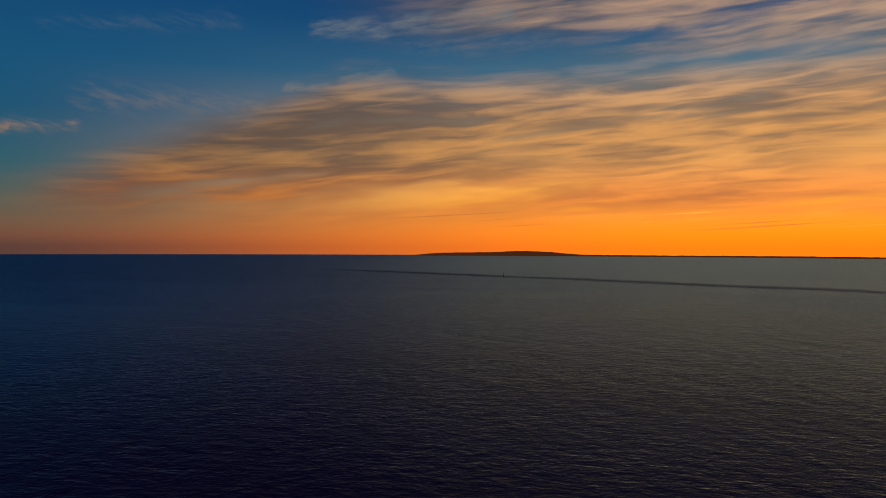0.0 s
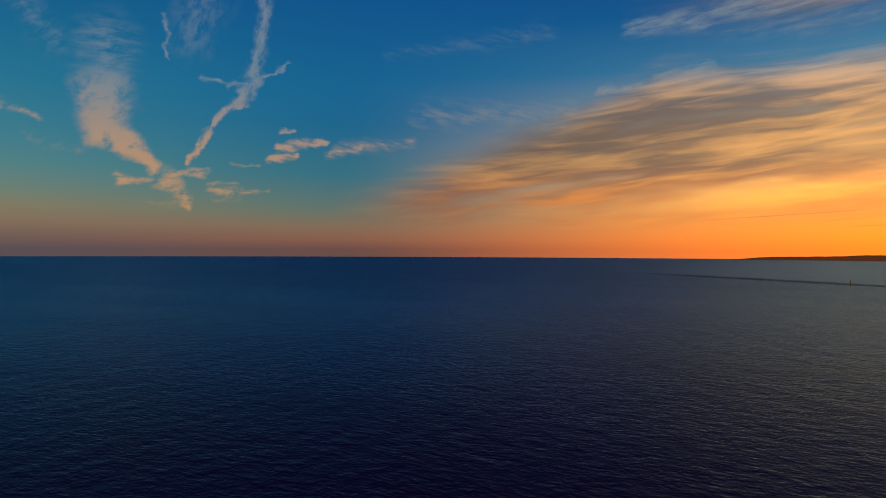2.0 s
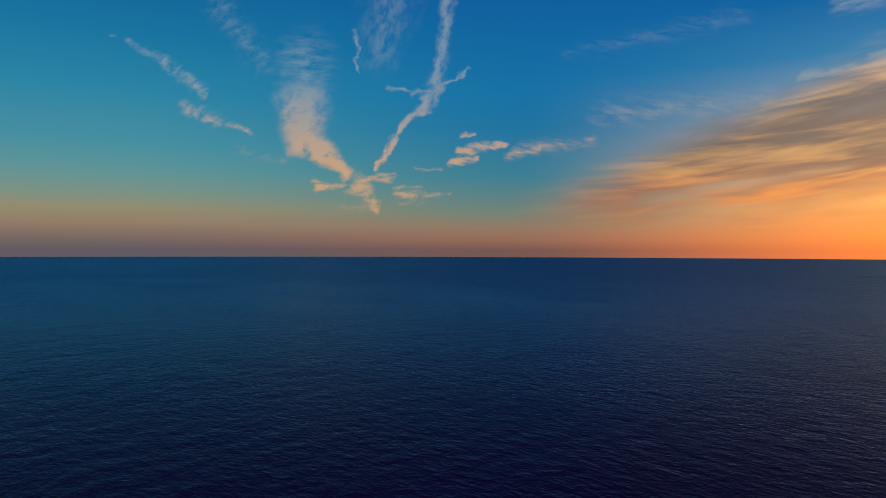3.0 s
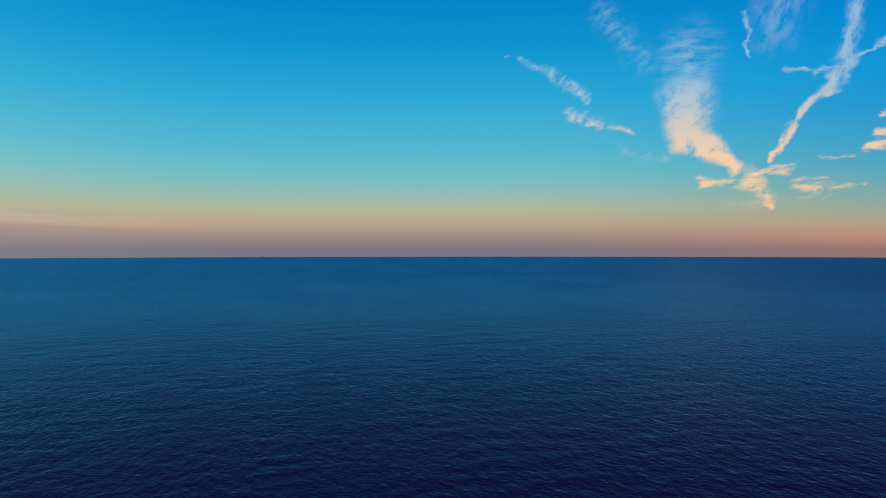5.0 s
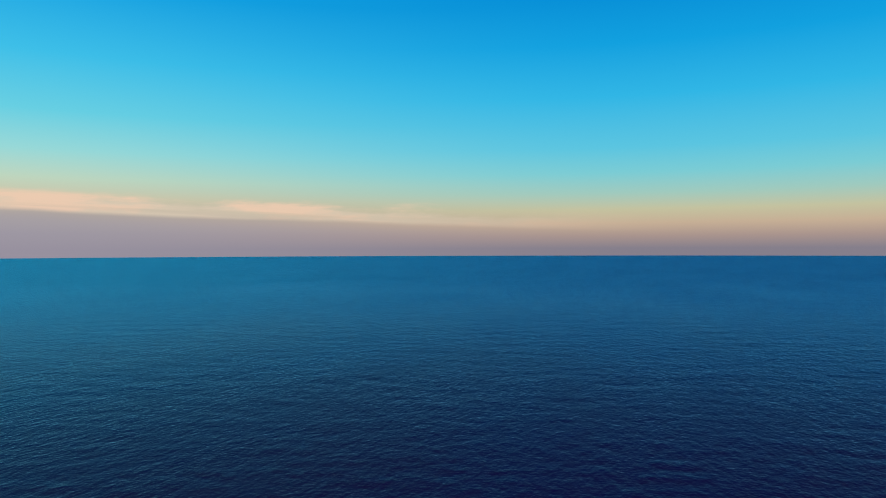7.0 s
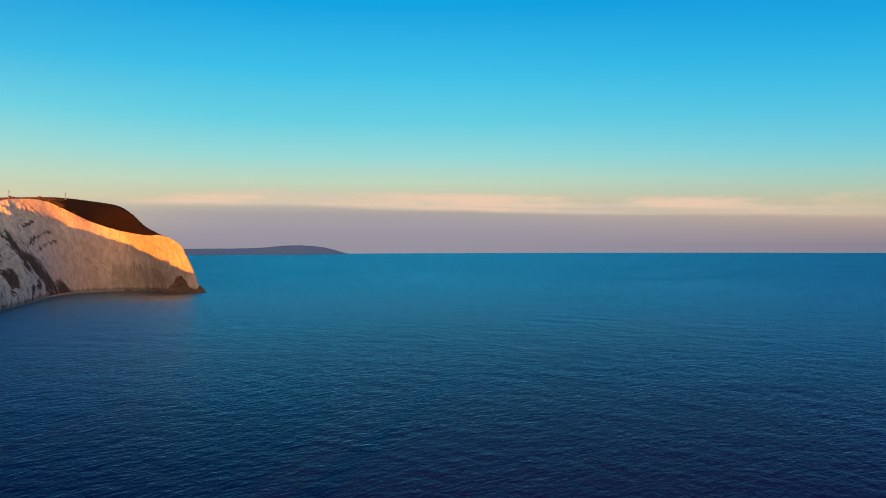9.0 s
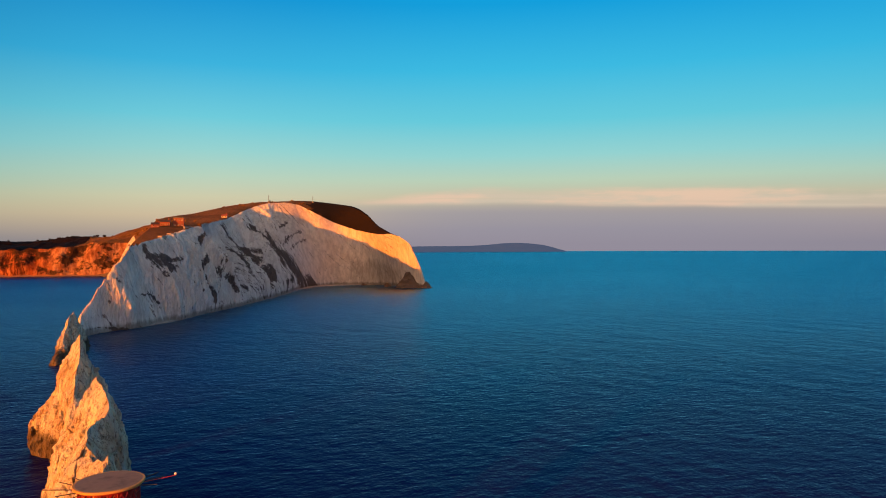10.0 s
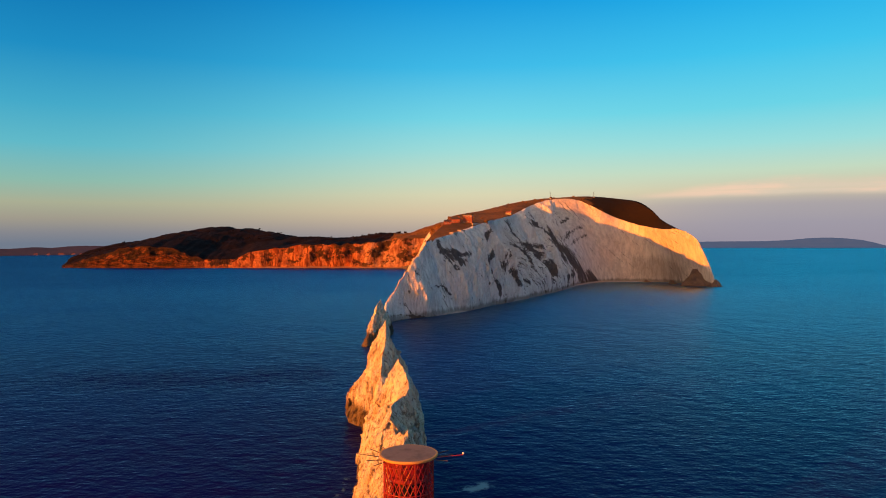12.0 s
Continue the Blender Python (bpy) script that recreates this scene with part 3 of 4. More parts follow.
# the second colour is a glow that stands for haze, warm towards the sunset
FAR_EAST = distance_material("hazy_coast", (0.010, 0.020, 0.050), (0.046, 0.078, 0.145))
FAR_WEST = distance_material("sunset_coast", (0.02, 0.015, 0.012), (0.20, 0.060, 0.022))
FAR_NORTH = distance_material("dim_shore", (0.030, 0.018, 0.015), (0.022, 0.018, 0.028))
RED = plain("red_paint", (0.22, 0.004, 0.006), 0.45)
RED_DARK = plain("dull_red_paint", (0.20, 0.006, 0.006), 0.6)
DECK = plain("deck_paint", (0.50, 0.27, 0.07), 0.7)
PEBBLE = plain("pebbles", (0.40, 0.36, 0.33), 0.9, scale=0.2, dirt=0.6)
BAY_SAND = plain("beach_sand", (0.26, 0.14, 0.08), 0.9, scale=0.1, dirt=0.5)
WET_ROCK = plain("weedy_rock", (0.15, 0.085, 0.05), 0.75, scale=0.25, dirt=0.7)
CONCRETE = plain("old_concrete", (0.36, 0.30, 0.24), 0.85)
GRANITE = plain("granite", (0.42, 0.38, 0.33), 0.8)
DARK = plain("dark_metal", (0.05, 0.035, 0.03), 0.5)
BRICK = plain("red_brick", (0.22, 0.06, 0.038), 0.85)
DECK_TOP = plain("deck_surface", (0.21, 0.15, 0.12), 0.8, scale=0.55, dirt=0.85)
LAMP_GLASS = plain("dark_glass", (0.02, 0.015, 0.015), 0.15)
BUOY_Y = plain("yellow_paint", (0.5, 0.33, 0.02), 0.5)
FAR_WALL = plain("pink_plaster", (0.30, 0.14, 0.11), 0.8, scale=0.1)
WHITE = plain("white_paint", (0.75, 0.72, 0.68), 0.6)


# ---- geometry helpers ----
def mesh_part(name, bm, mat, parent=None, label="", smooth=False):
    me = bpy.data.meshes.new(name)
    bm.to_mesh(me)
    bm.free()
    me.materials.append(mat)
    if smooth:
        me.polygons.foreach_set("use_smooth", [True] * len(me.polygons))
    ob = new(name, me)
    ob.parent = parent
    if label:
        ob["label"] = label
    return ob


def grid_part(name, P, mat, parent=None, label="", smooth=True, closed=False):
    """A sheet through the points P[u][v]."""
    nu, nv = P.shape[:2]
    me = bpy.data.meshes.new(name)
    faces = []
    for i in range(nu if closed else nu - 1):
        j = (i + 1) % nu
        for k in range(nv - 1):
            faces.append((i * nv + k, j * nv + k, j * nv + k + 1, i * nv + k + 1))
    me.from_pydata([tuple(p) for p in P.reshape(-1, 3)], [], faces)
    me.materials.append(mat)
    # along the first line in metres, and the share of the way across
    step = np.linalg.norm(np.diff(P[:, 0, :2], axis=0), axis=1)
    u = np.concatenate([[0], np.cumsum(step)])
    uv = np.stack([np.repeat(u, nv), np.tile(np.linspace(0, 1, nv), nu)], 1)
    idx = np.empty(len(me.loops), np.int32)
    me.loops.foreach_get("vertex_index", idx)
    me.uv_layers.new(name="UVMap").data.foreach_set("uv", uv[idx].astype(np.float32).ravel())
    if smooth:
        me.polygons.foreach_set("use_smooth", [True] * len(me.polygons))
    ob = new(name, me)
    ob.parent = parent
    if label:
        ob["label"] = label
    return ob


def spline(ctrl, n, closed=False):
    """n points along a smooth line through the control points (rows of any width), even in their chord length."""
    c = np.array(ctrl, float)
    if closed:
        c = np.vstack([c, c[:1]])
    seg = np.linalg.norm(np.diff(c[:, :3], axis=0), axis=1) + 1e-6
    t = np.concatenate([[0], np.cumsum(seg)])
    m = np.zeros_like(c)
    dd = np.diff(c, axis=0) / seg[:, None]
    m[1:-1] = (dd[:-1] + dd[1:]) / 2
    if closed:
        m[0] = m[-1] = (dd[0] + dd[-1]) / 2
    else:
        m[0], m[-1] = dd[0], dd[-1]
    s = np.linspace(0, t[-1], n + 1 if closed else n)
    if closed:
        s = s[:-1]
    i = np.clip(np.searchsorted(t, s, side="right") - 1, 0, len(seg) - 1)
    h = seg[i][:, None]
    u = ((s - t[i]) / seg[i])[:, None]
    return (2 * u**3 - 3 * u**2 + 1) * c[i] + (u**3 - 2 * u**2 + u) * h * m[i] + (-2 * u**3 + 3 * u**2) * c[i + 1] + (u**3 - u**2) * h * m[i + 1]


def ridged(p, octaves=5):
    a, s, tot = 1.0, 0.0, 0.0
    q = Vector(p)
    for _ in range(octaves):
        s += a * (1 - 2 * abs(noise.noise(q)))
        tot += a
        a *= 0.5
        q = q * 2.07 + Vector((3.1, 1.7, 9.2))
    return s / tot - 0.45


def normals(P, closed=False):
    if closed:
        du = np.roll(P, -1, 0) - np.roll(P, 1, 0)
    else:
        du = np.gradient(P, axis=0)
    dv = np.gradient(P, axis=1)
    N = np.cross(du, dv)
    return N / (np.linalg.norm(N, axis=2, keepdims=True) + 1e-9)


def roughen(P, amp, freq, stretch=(1, 1, 0.35), octaves=5, seed=0.0, closed=False):
    """Pushes the points along the sheet's normal by ridged noise; amp is one number or one for each point."""
    N = normals(P, closed)
    A = np.broadcast_to(np.asarray(amp, float), P.shape[:2])
    out = P.copy()
    for i in range(P.shape[0]):
        for k in range(P.shape[1]):
            if A[i, k]:
                p = P[i, k]
                out[i, k] += N[i, k] * A[i, k] * ridged((p[0] * freq * stretch[0] + seed, p[1] * freq * stretch[1], p[2] * freq * stretch[2]), octaves)
    return out


def flute(P, amp, freq, lean=0.0, stretch=0.1, octaves=4, seed=0.0, closed=False):
    """Pushes a cliff sheet in and out by ridged noise that runs along it in metres, so that ribs and gullies run down it; lean slants them."""
    N = normals(P, closed)
    mid = P[:, P.shape[1] // 2, :2]
    U = np.concatenate([[0], np.cumsum(np.linalg.norm(np.diff(mid, axis=0), axis=1))])
    A = np.broadcast_to(np.asarray(amp, float), P.shape[:2])
    L = np.broadcast_to(np.asarray(lean, float), U.shape)
    span = U[-1] + np.linalg.norm(mid[0] - mid[-1])
    out = P.copy()
    for i in range(P.shape[0]):
        for k in range(P.shape[1]):
            z = P[i, k, 2]
            if closed:
                a = 2 * math.pi * U[i] / span
                r = span / (2 * math.pi) * freq
                q = (r * math.cos(a) + seed, r * math.sin(a), z * freq * stretch)
            else:
                q = (U[i] * freq + L[i] * z * freq + seed, z * freq * stretch, seed * 0.37)
            out[i, k] += N[i, k] * A[i, k] * ridged(q, octaves)
    return out


def loft(a, b, n, bow=None):
    """Sheet between the lines a and b (same count); bow gives the share of the way across at each share of the height."""
    v = np.linspace(0, 1, n)
    s = v if bow is None else bow(v)
    P = a[:, None, :] + (b - a)[:, None, :] * s[None, :, None]
    P[:, :, 2] = a[:, None, 2] + (b - a)[:, None, 2] * v[None, :]
    return P


# ---- the sea ----
def build_sea():
    """One sheet to the horizon; its rings widen outwards, and each wave dies out where they no longer carry it."""
    seg, inner = 1100, 115.0
    rad = np.concatenate([np.linspace(0, inner, 8)[1:-1], np.geomspace(inner, 4950, 570)])
    ang = np.linspace(0, 2 * math.pi, seg, endpoint=False)
    R, A = np.meshgrid(rad, ang, indexing="ij")
    X, Y = 4 + R * np.cos(A), -70 + R * np.sin(A)
    Z = np.zeros_like(X)
    rng = np.random.default_rng(7)
    cell = np.maximum(np.gradient(rad), rad * 2 * math.pi / seg)
    steep = np.interp(rad, [150, 250, 600, 2500, 4500], [1.0, 0.6, 0.2, 0.08, 0.0])
    for lam in np.geomspace(2.6, 90.0, 60):
        a = math.radians(12 + rng.normal() * 48)
        p1, p2 = rng.uniform(0, 6.28, 2)
        k = 2 * math.pi / lam
        w = np.clip(lam / (cell * 2.6) - 1.0, 0, 1) * np.minimum(1.0, np.maximum(9.0, cell * 9.0) / lam) ** 1.5
        on = w > 0.03
        if not on.any():
            continue
        x, y = X[on], Y[on]
        ph = k * (x * math.cos(a) + y * math.sin(a)) + p1
        # crests run on for a few waves only
        ph2 = k * 0.21 * (x * math.cos(a + 1.3) + y * math.sin(a + 1.3)) + p2
        s = np.sin(ph + 1.1 * np.sin(ph2 * 0.63)) + 0.22 * np.cos(2 * ph)
        Z[on] += (w * steep)[on][:, None] * WAVE_SLOPE / k * s * (0.65 + 0.35 * np.sin(ph2))
    vs = np.concatenate([[[4.0, -70.0, 0.0]], np.stack([X, Y, Z], 2).reshape(-1, 3)])
    nr = len(rad)
    i = np.arange(seg)
    j = (i + 1) % seg
    base = 1 + np.arange(nr - 1)[:, None] * seg
    quads = np.stack([base + i, base + seg + i, base + seg + j, base + j], 2).reshape(-1, 4)
    fans = np.stack([0 * i, 1 + i, 1 + j], 1)
    me = bpy.data.meshes.new("sea")
    me.vertices.add(len(vs))
    me.vertices.foreach_set("co", vs.astype(np.float32).ravel())
    me.loops.add(quads.size + fans.size)
    me.loops.foreach_set("vertex_index", np.concatenate([quads.ravel(), fans.ravel()]).astype(np.int32))
    me.polygons.add(len(quads) + len(fans))
    start = np.concatenate([np.arange(len(quads)) * 4, len(quads) * 4 + np.arange(len(fans)) * 3])
    me.polygons.foreach_set("loop_start", start.astype(np.int32))
    me.update(calc_edges=True)
    me.polygons.foreach_set("use_smooth", np.ones(len(me.polygons), bool))
    me.materials.append(SEA)
    return tagged(new("water", me), "dark blue rippled open sea under a dusk sky", "sea", kind="structure")


WAVE_SLOPE = 0.015
build_sea()


# ---- the chalk headland ----
def build_headland():
    top = tagged(new("headland"), "white chalk headland with sheer cliffs and grassy top above the sea", "headland", kind="structure")
    # each section: foot of the cliff, crest, top of the down, far crest, far foot
    foot_line = [(-35.6, 375, 0), (-30.8, 388, 0), (-25, 397.5, 0), (-13, 411, 0), (1, 425, 0), (13, 442, 0), (26, 463, 0), (41, 495, 0),
            (61, 530, 0), (91, 590, 0), (129, 670, 0), (170, 766, 0), (204, 808, 0), (233, 816, 0), (261, 813, 0), (285, 797, 0),
            (298, 761, 0), (306, 731, 0), (316, 719, 0), (316, 742, 0), (316, 790, 0)]
    crest_line = [(-36, 384, 6), (-32.3, 394, 15.2), (-26.7, 401, 23.7), (-20.6, 408, 33.9), (-12.0, 421.5, 45.7), (-5.4, 441, 54),
            (10.8, 468, 59.5), (29, 526, 66), (47, 577, 72), (77, 662, 81), (117.5, 815, 98.6), (156, 855, 109), (190, 862, 106.5),
            (213, 850, 93.5), (235, 849, 83), (258, 826, 73), (274, 782, 67), (288, 743, 64), (300, 731, 53), (302, 748, 51),
            (302, 790, 50)]
    ridge_line = [(-36.3, 385, 6.4), (-32.7, 395, 15.5), (-27.0, 402, 24.1), (-21.0, 409.2, 34.4), (-12.5, 423.5, 46.2), (-6.5, 450, 55.8),
            (4, 545, 68), (14, 645, 79.5), (49, 774, 90), (90, 850, 102), (125, 872, 109), (163, 892, 113), (215, 896, 114.5),
            (258, 893, 110), (274, 876, 105), (280, 845, 94), (284, 808, 78), (290, 768, 66), (298, 744, 54), (300, 760, 54),
            (300, 800, 56)]
    back_crest = [(-37, 386, 6), (-33.2, 396, 15.1), (-27.5, 403.5, 23.5), (-21.7, 411, 33.4), (-13.5, 426, 45), (-9, 459, 53.5),
            (-7, 530, 58), (-9, 600, 62), (-8, 700, 66), (10, 790, 68), (30, 880, 70), (50, 980, 72), (60, 1060, 72), (60, 1140, 70),
            (60, 1220, 66), (40, 1290, 62), (120, 1330, 60), (240, 1200, 60), (270, 1000, 60), (290, 950, 55), (300, 900, 50)]
    back_foot = [(-39, 384, 0), (-36.5, 404, 0), (-34, 424, 0), (-33, 446, 0), (-32, 466, 0), (-32, 500, 0), (-33, 545, 0), (-35, 600, 0),
            (-40, 670, 0), (-42, 760, 0), (-45, 900, 0), (-50, 1040, 0), (-58, 1130, 0), (-64, 1190, 0), (-70, 1240, 0),
            (-76, 1280, 0), (-80, 1300, 0), (-70, 1330, 0), (100, 1400, 0), (300, 1300, 0), (330, 1050, 0)]
    S = list(zip(foot_line, crest_line, ridge_line, back_crest, back_foot))
    n = 620
    cur = np.array([[c for p in s for c in p] for s in S], float)
    # even spacing along the foot
    L = spline(np.hstack([cur[:, 0:3], cur[:, 3:]]), n)
    foot, crest, ridge, ncrest, nfoot = (L[:, 3 * i:3 * i + 3] for i in range(5))
    foot = foot.copy()
    foot[:, 2] = -1.5
    nfoot = nfoot.copy()
    nfoot[:, 2] = -1.5
    crest, ridge, ncrest = crest.copy(), ridge.copy(), ncrest.copy()
    even = crest.copy()
    for i in range(n):
        k = 2.6 * noise.noise(Vector((crest[i, 1] * 0.11, crest[i, 0] * 0.11, 0.3))) + 1.4 * noise.noise(Vector((crest[i, 1] * 0.4, crest[i, 0] * 0.4, 4.0)))
        k *= min(1.0, crest[i, 2] / 18) * (1.5 if crest[i, 2] < 56 and crest[i, 0] < 0 else 0.28)
        crest[i, 2] += k
        if crest[i, 0] < -8:
            ridge[i, 2] += k
            ncrest[i, 2] += k
            even[i, 2] += k
    face = loft(foot, crest, 110, lambda v: 0.25 * v + 0.75 * v**1.6)
    fade = np.sin(np.linspace(0, 1, 110) * math.pi) ** 0.45
    hgt = np.clip(crest[:, 2] / 60, 0.08, 1.0)
    dist = np.concatenate([[0], np.cumsum(np.linalg.norm(np.diff(foot, axis=0), axis=1))])
    wild = (0.15 + 0.85 * np.clip((480 - dist) / 60, 0, 1)) * (0.42 + 0.58 * np.clip((dist - 80) / 70, 0, 1))          # the far wall is sheer and smooth
    lean = 0.9 * np.clip((dist - 110) / 80, 0, 1) * np.clip((480 - dist) / 60, 0, 1)     # the gullies of the middle slope run slantwise
    face = flute(face, (hgt * wild)[:, None] * fade[None, :] * 26.0, 0.021, lean, 0.3, 3)
    face = flute(face, (hgt * wild)[:, None] * fade[None, :] * 4.6, 0.06, lean, 0.35, 5, 7.0)
    face = roughen(face, (hgt * wild)[:, None] * fade[None, :] * 3.6, 0.20, (1, 1, 0.45), 5, 17.0)
    grid_part("cliff_face", face, CHALK, top, "grey-white chalk cliff with dark ledges of scrub", False)
    # the crest's jags die out within a few steps of the edge
    brow = loft(even, ridge, 16)
    brow[:, :, 2] += (crest - even)[:, 2:3] * (1 - np.linspace(0, 1, 16))[None, :] ** 8
    down = np.concatenate([brow, loft(ridge, ncrest, 40, None)[:, 1:]], 1)
    bulge = np.sin(np.linspace(0, 1, down.shape[1]) * math.pi)
    down = roughen(down, bulge[None, :] * np.clip(crest[:, 2:3] / 70, 0, 1) * 0.7, 0.02, (1, 1, 1), 5, 3.0)
    cut = int(np.argmax(crest[:, 2] > 51))
    grid_part("spur_crest", down[:cut + 1], CHALK_NORTH, top, "knife-edged chalk ridge")
    global TOP
    TOP = grid_part("grass_top", down[cut:], GRASS, top, "brown-green downland grass")
    north = loft(ncrest, nfoot, 40, lambda v: v**1.25)
    north = roughen(north, np.clip((ncrest[:, 1:2] - 440) / 150, 0.08, 1) * 12.0 * np.sin(np.linspace(0, 1, 40) * math.pi)[None, :] ** 0.5, 0.025, (1, 1, 0.35), 6, 11.0)
    grid_part("cliff_face", north, CHALK_NORTH, top, "sunlit north chalk cliff")
    # pebble strand under the cliff
    on = (dist > 60) & (dist < 590)
    base = foot[on]
    t = np.gradient(base, axis=0)
    out = np.stack([t[:, 1], -t[:, 0], 0 * t[:, 0]], 1)
    out /= np.linalg.norm(out, axis=1, keepdims=True)
    wide = np.interp(dist[on], [60, 90, 200, 330, 450, 500, 590], [0.3, 2.2, 4, 6, 9, 7, 0.5])[:, None]
    a, b = base - out * 4.0, base + out * wide
    a[:, 2], b[:, 2] = 2.2, -0.6
    strand = roughen(loft(a, b, 12), 0.8, 0.15, (1, 1, 1), 4, 21.0)
    grid_part("beach", strand, PEBBLE, top, "narrow grey pebble strand")
    for x, y, r, h in ((316, 714, 7.0, 7.5), (309, 716, 5.0, 4.5), (321, 722, 5.0, 4.0), (300, 722, 4.0, 3.0), (299, 731, 15.0, 19.0), (282, 763, 6.0, 4.0), (262, 800, 5.0, 2.5)):
        a = np.linspace(0, 2 * math.pi, 28, endpoint=False)
        foot = np.stack([x + r * 1.3 * np.cos(a), y + r * 0.9 * np.sin(a), -1.5 + 0 * a], 1)
        peak = np.stack([x - 1.5 + 0.12 * r * np.cos(a), y + 2 + 0.12 * r * np.sin(a), h + 0 * a], 1)
        rock = roughen(loft(foot, peak, 22, lambda v: v**0.85), 1.6 + 0.14 * r, 0.16, (1, 1, 0.6), 5, x, True)
        grid_part("rock_ledge", rock, WET_ROCK, top, "brown weedy rock at the point", False, True)
    return top


build_headland()


# ---- the bay's coloured cliffs and the heath behind ----
def build_bay():
    top = tagged(new("hillside"), "dark heath hill above orange sand cliffs across the bay", "hill", kind="structure")
    foot_line = [(40, 1290, 0), (-8, 1305, 0), (-55, 1315, 0), (-85, 1320, 0), (-139, 1328, 0), (-209, 1340, 0), (-280, 1351, 0),
            (-353, 1362, 0), (-402, 1370, 0), (-452, 1378, 0), (-515, 1388, 0), (-578, 1398, 0), (-643, 1406, 0), (-708, 1416, 0),
            (-775, 1429, 0), (-826, 1440, 0), (-850, 1470, 0)]
    crest_line = [(45, 1325, 68), (-5, 1335, 64), (-50, 1345, 60), (-87, 1348, 56), (-141, 1356, 52), (-213, 1367, 48), (-286, 1378, 47),
            (-360, 1390, 39), (-410, 1397, 31), (-460, 1405, 17), (-524, 1414, 21), (-588, 1435, 40), (-654, 1450, 46),
            (-720, 1455, 38), (-787, 1460, 18), (-839, 1465, 5), (-855, 1490, 3)]
    ridge_line = [(60, 1480, 112), (12, 1496, 101), (-32, 1500, 89), (-66, 1524, 76), (-126, 1621, 72), (-200, 1680, 67), (-263, 1706, 65),
            (-396, 1783, 70), (-470, 1860, 82), (-548, 1952, 92), (-600, 1970, 96), (-660, 1975, 97), (-728, 1947, 91),
            (-795, 1868, 69), (-857, 1731, 46), (-892, 1690, 36), (-915, 1680, 25)]
    back_line = [(60, 1900, 60), (30, 1900, 60), (0, 1900, 60), (-60, 1950, 60), (-130, 2000, 50), (-200, 2100, 50), (-250, 2150, 50),
            (-380, 2200, 50), (-460, 2250, 50), (-540, 2300, 50), (-590, 2300, 50), (-640, 2300, 50), (-720, 2300, 40),
            (-800, 2250, 30), (-880, 2100, 20), (-930, 2000, 10), (-960, 1900, 0)]
    S = list(zip(foot_line, crest_line, ridge_line, back_line))
    L = spline(np.array([[c for p in s for c in p] for s in S], float), 300)
    foot, crest, ridge, back = (L[:, 3 * i:3 * i + 3].copy() for i in range(4))
    foot[:, 2] = -1.5
    back[:, 2] = -1.5
    run = np.concatenate([[0], np.cumsum(np.linalg.norm(np.diff(foot, axis=0), axis=1))])
    for i in range(len(run)):
        k = 7.0 * noise.noise(Vector((run[i] * 0.02, 1.0, 0))) + 4.0 * noise.noise(Vector((run[i] * 0.07, 5.0, 0)))
        crest[i, 2] = max(2.0, crest[i, 2] + k * min(1.0, crest[i, 2] / 25))
        crest[i, 1] += 10 * noise.noise(Vector((run[i] * 0.03, 8.0, 0)))
    face = loft(foot, crest, 40, lambda v: 0.5 * v + 0.5 * v**2)
    fade = np.sin(np.linspace(0, 1, 40) * math.pi) ** 0.5
    amp = np.clip(crest[:, 2] / 45, 0.15, 1)
    face = roughen(face, amp[:, None] * fade[None, :] * 0.1, 0.020, (1, 1, 0.12), 2, 2.0)
    dist = np.concatenate([[0], np.cumsum(np.linalg.norm(np.diff(foot, axis=0), axis=1))])
    calm = 1 - 0.55 * np.clip((dist - 518) / 80, 0, 1)
    face = flute(face, (amp * calm)[:, None] * fade[None, :] * 15, 0.022, 0.5, 0.35, 5, 2.0)
    face = roughen(face, amp[:, None] * fade[None, :] * 9.0, 0.035, (1, 1, 0.6), 4, 41.0)
    face = roughen(face, np.clip((dist - 498) / 80, 0, 1)[:, None] * amp[:, None] * fade[None, :] * 9.0, 0.10, (0.12, 0.12, 1.0), 4, 31.0)
    grid_part("sand_cliff", face, SAND, top, "orange and cream banded sand cliff")
    a, b = foot.copy(), foot.copy()
    a[:, 1] += 6.0
    b[:, 1] -= np.interp(dist, [0, 60, 400, 470], [6.0, 9.0, 6.0, 0.0])
    a[:, 2], b[:, 2] = 3.0, -0.6
    a, b = a[dist < 480], b[dist < 480]
    grid_part("beach", roughen(loft(a, b, 8), 0.8, 0.10, (1, 1, 1), 3, 51.0), BAY_SAND, top, "narrow tan sand beach")
    hill = np.concatenate([loft(crest, ridge, 40, lambda v: v**1.15), loft(ridge, back, 12)[:, 1:]], 1)
    b = np.sin(np.linspace(0, 1, hill.shape[1]) * math.pi)
    hill = roughen(hill, b[None, :] * 12.0, 0.010, (1, 1, 1), 5, 5.0)
    hill = roughen(hill, np.minimum(b, 0.25)[None, :] * 6.0, 0.05, (1, 1, 1), 4, 15.0)
    global HILL
    cut = int(np.argmax(run > 165))
    grid_part("grass_slope", hill[:cut + 1], GRASS, top, "brown downland grass")
    HILL = grid_part("heath", hill[cut:], HEATH, top, "dark heather and gorse")


build_bay()


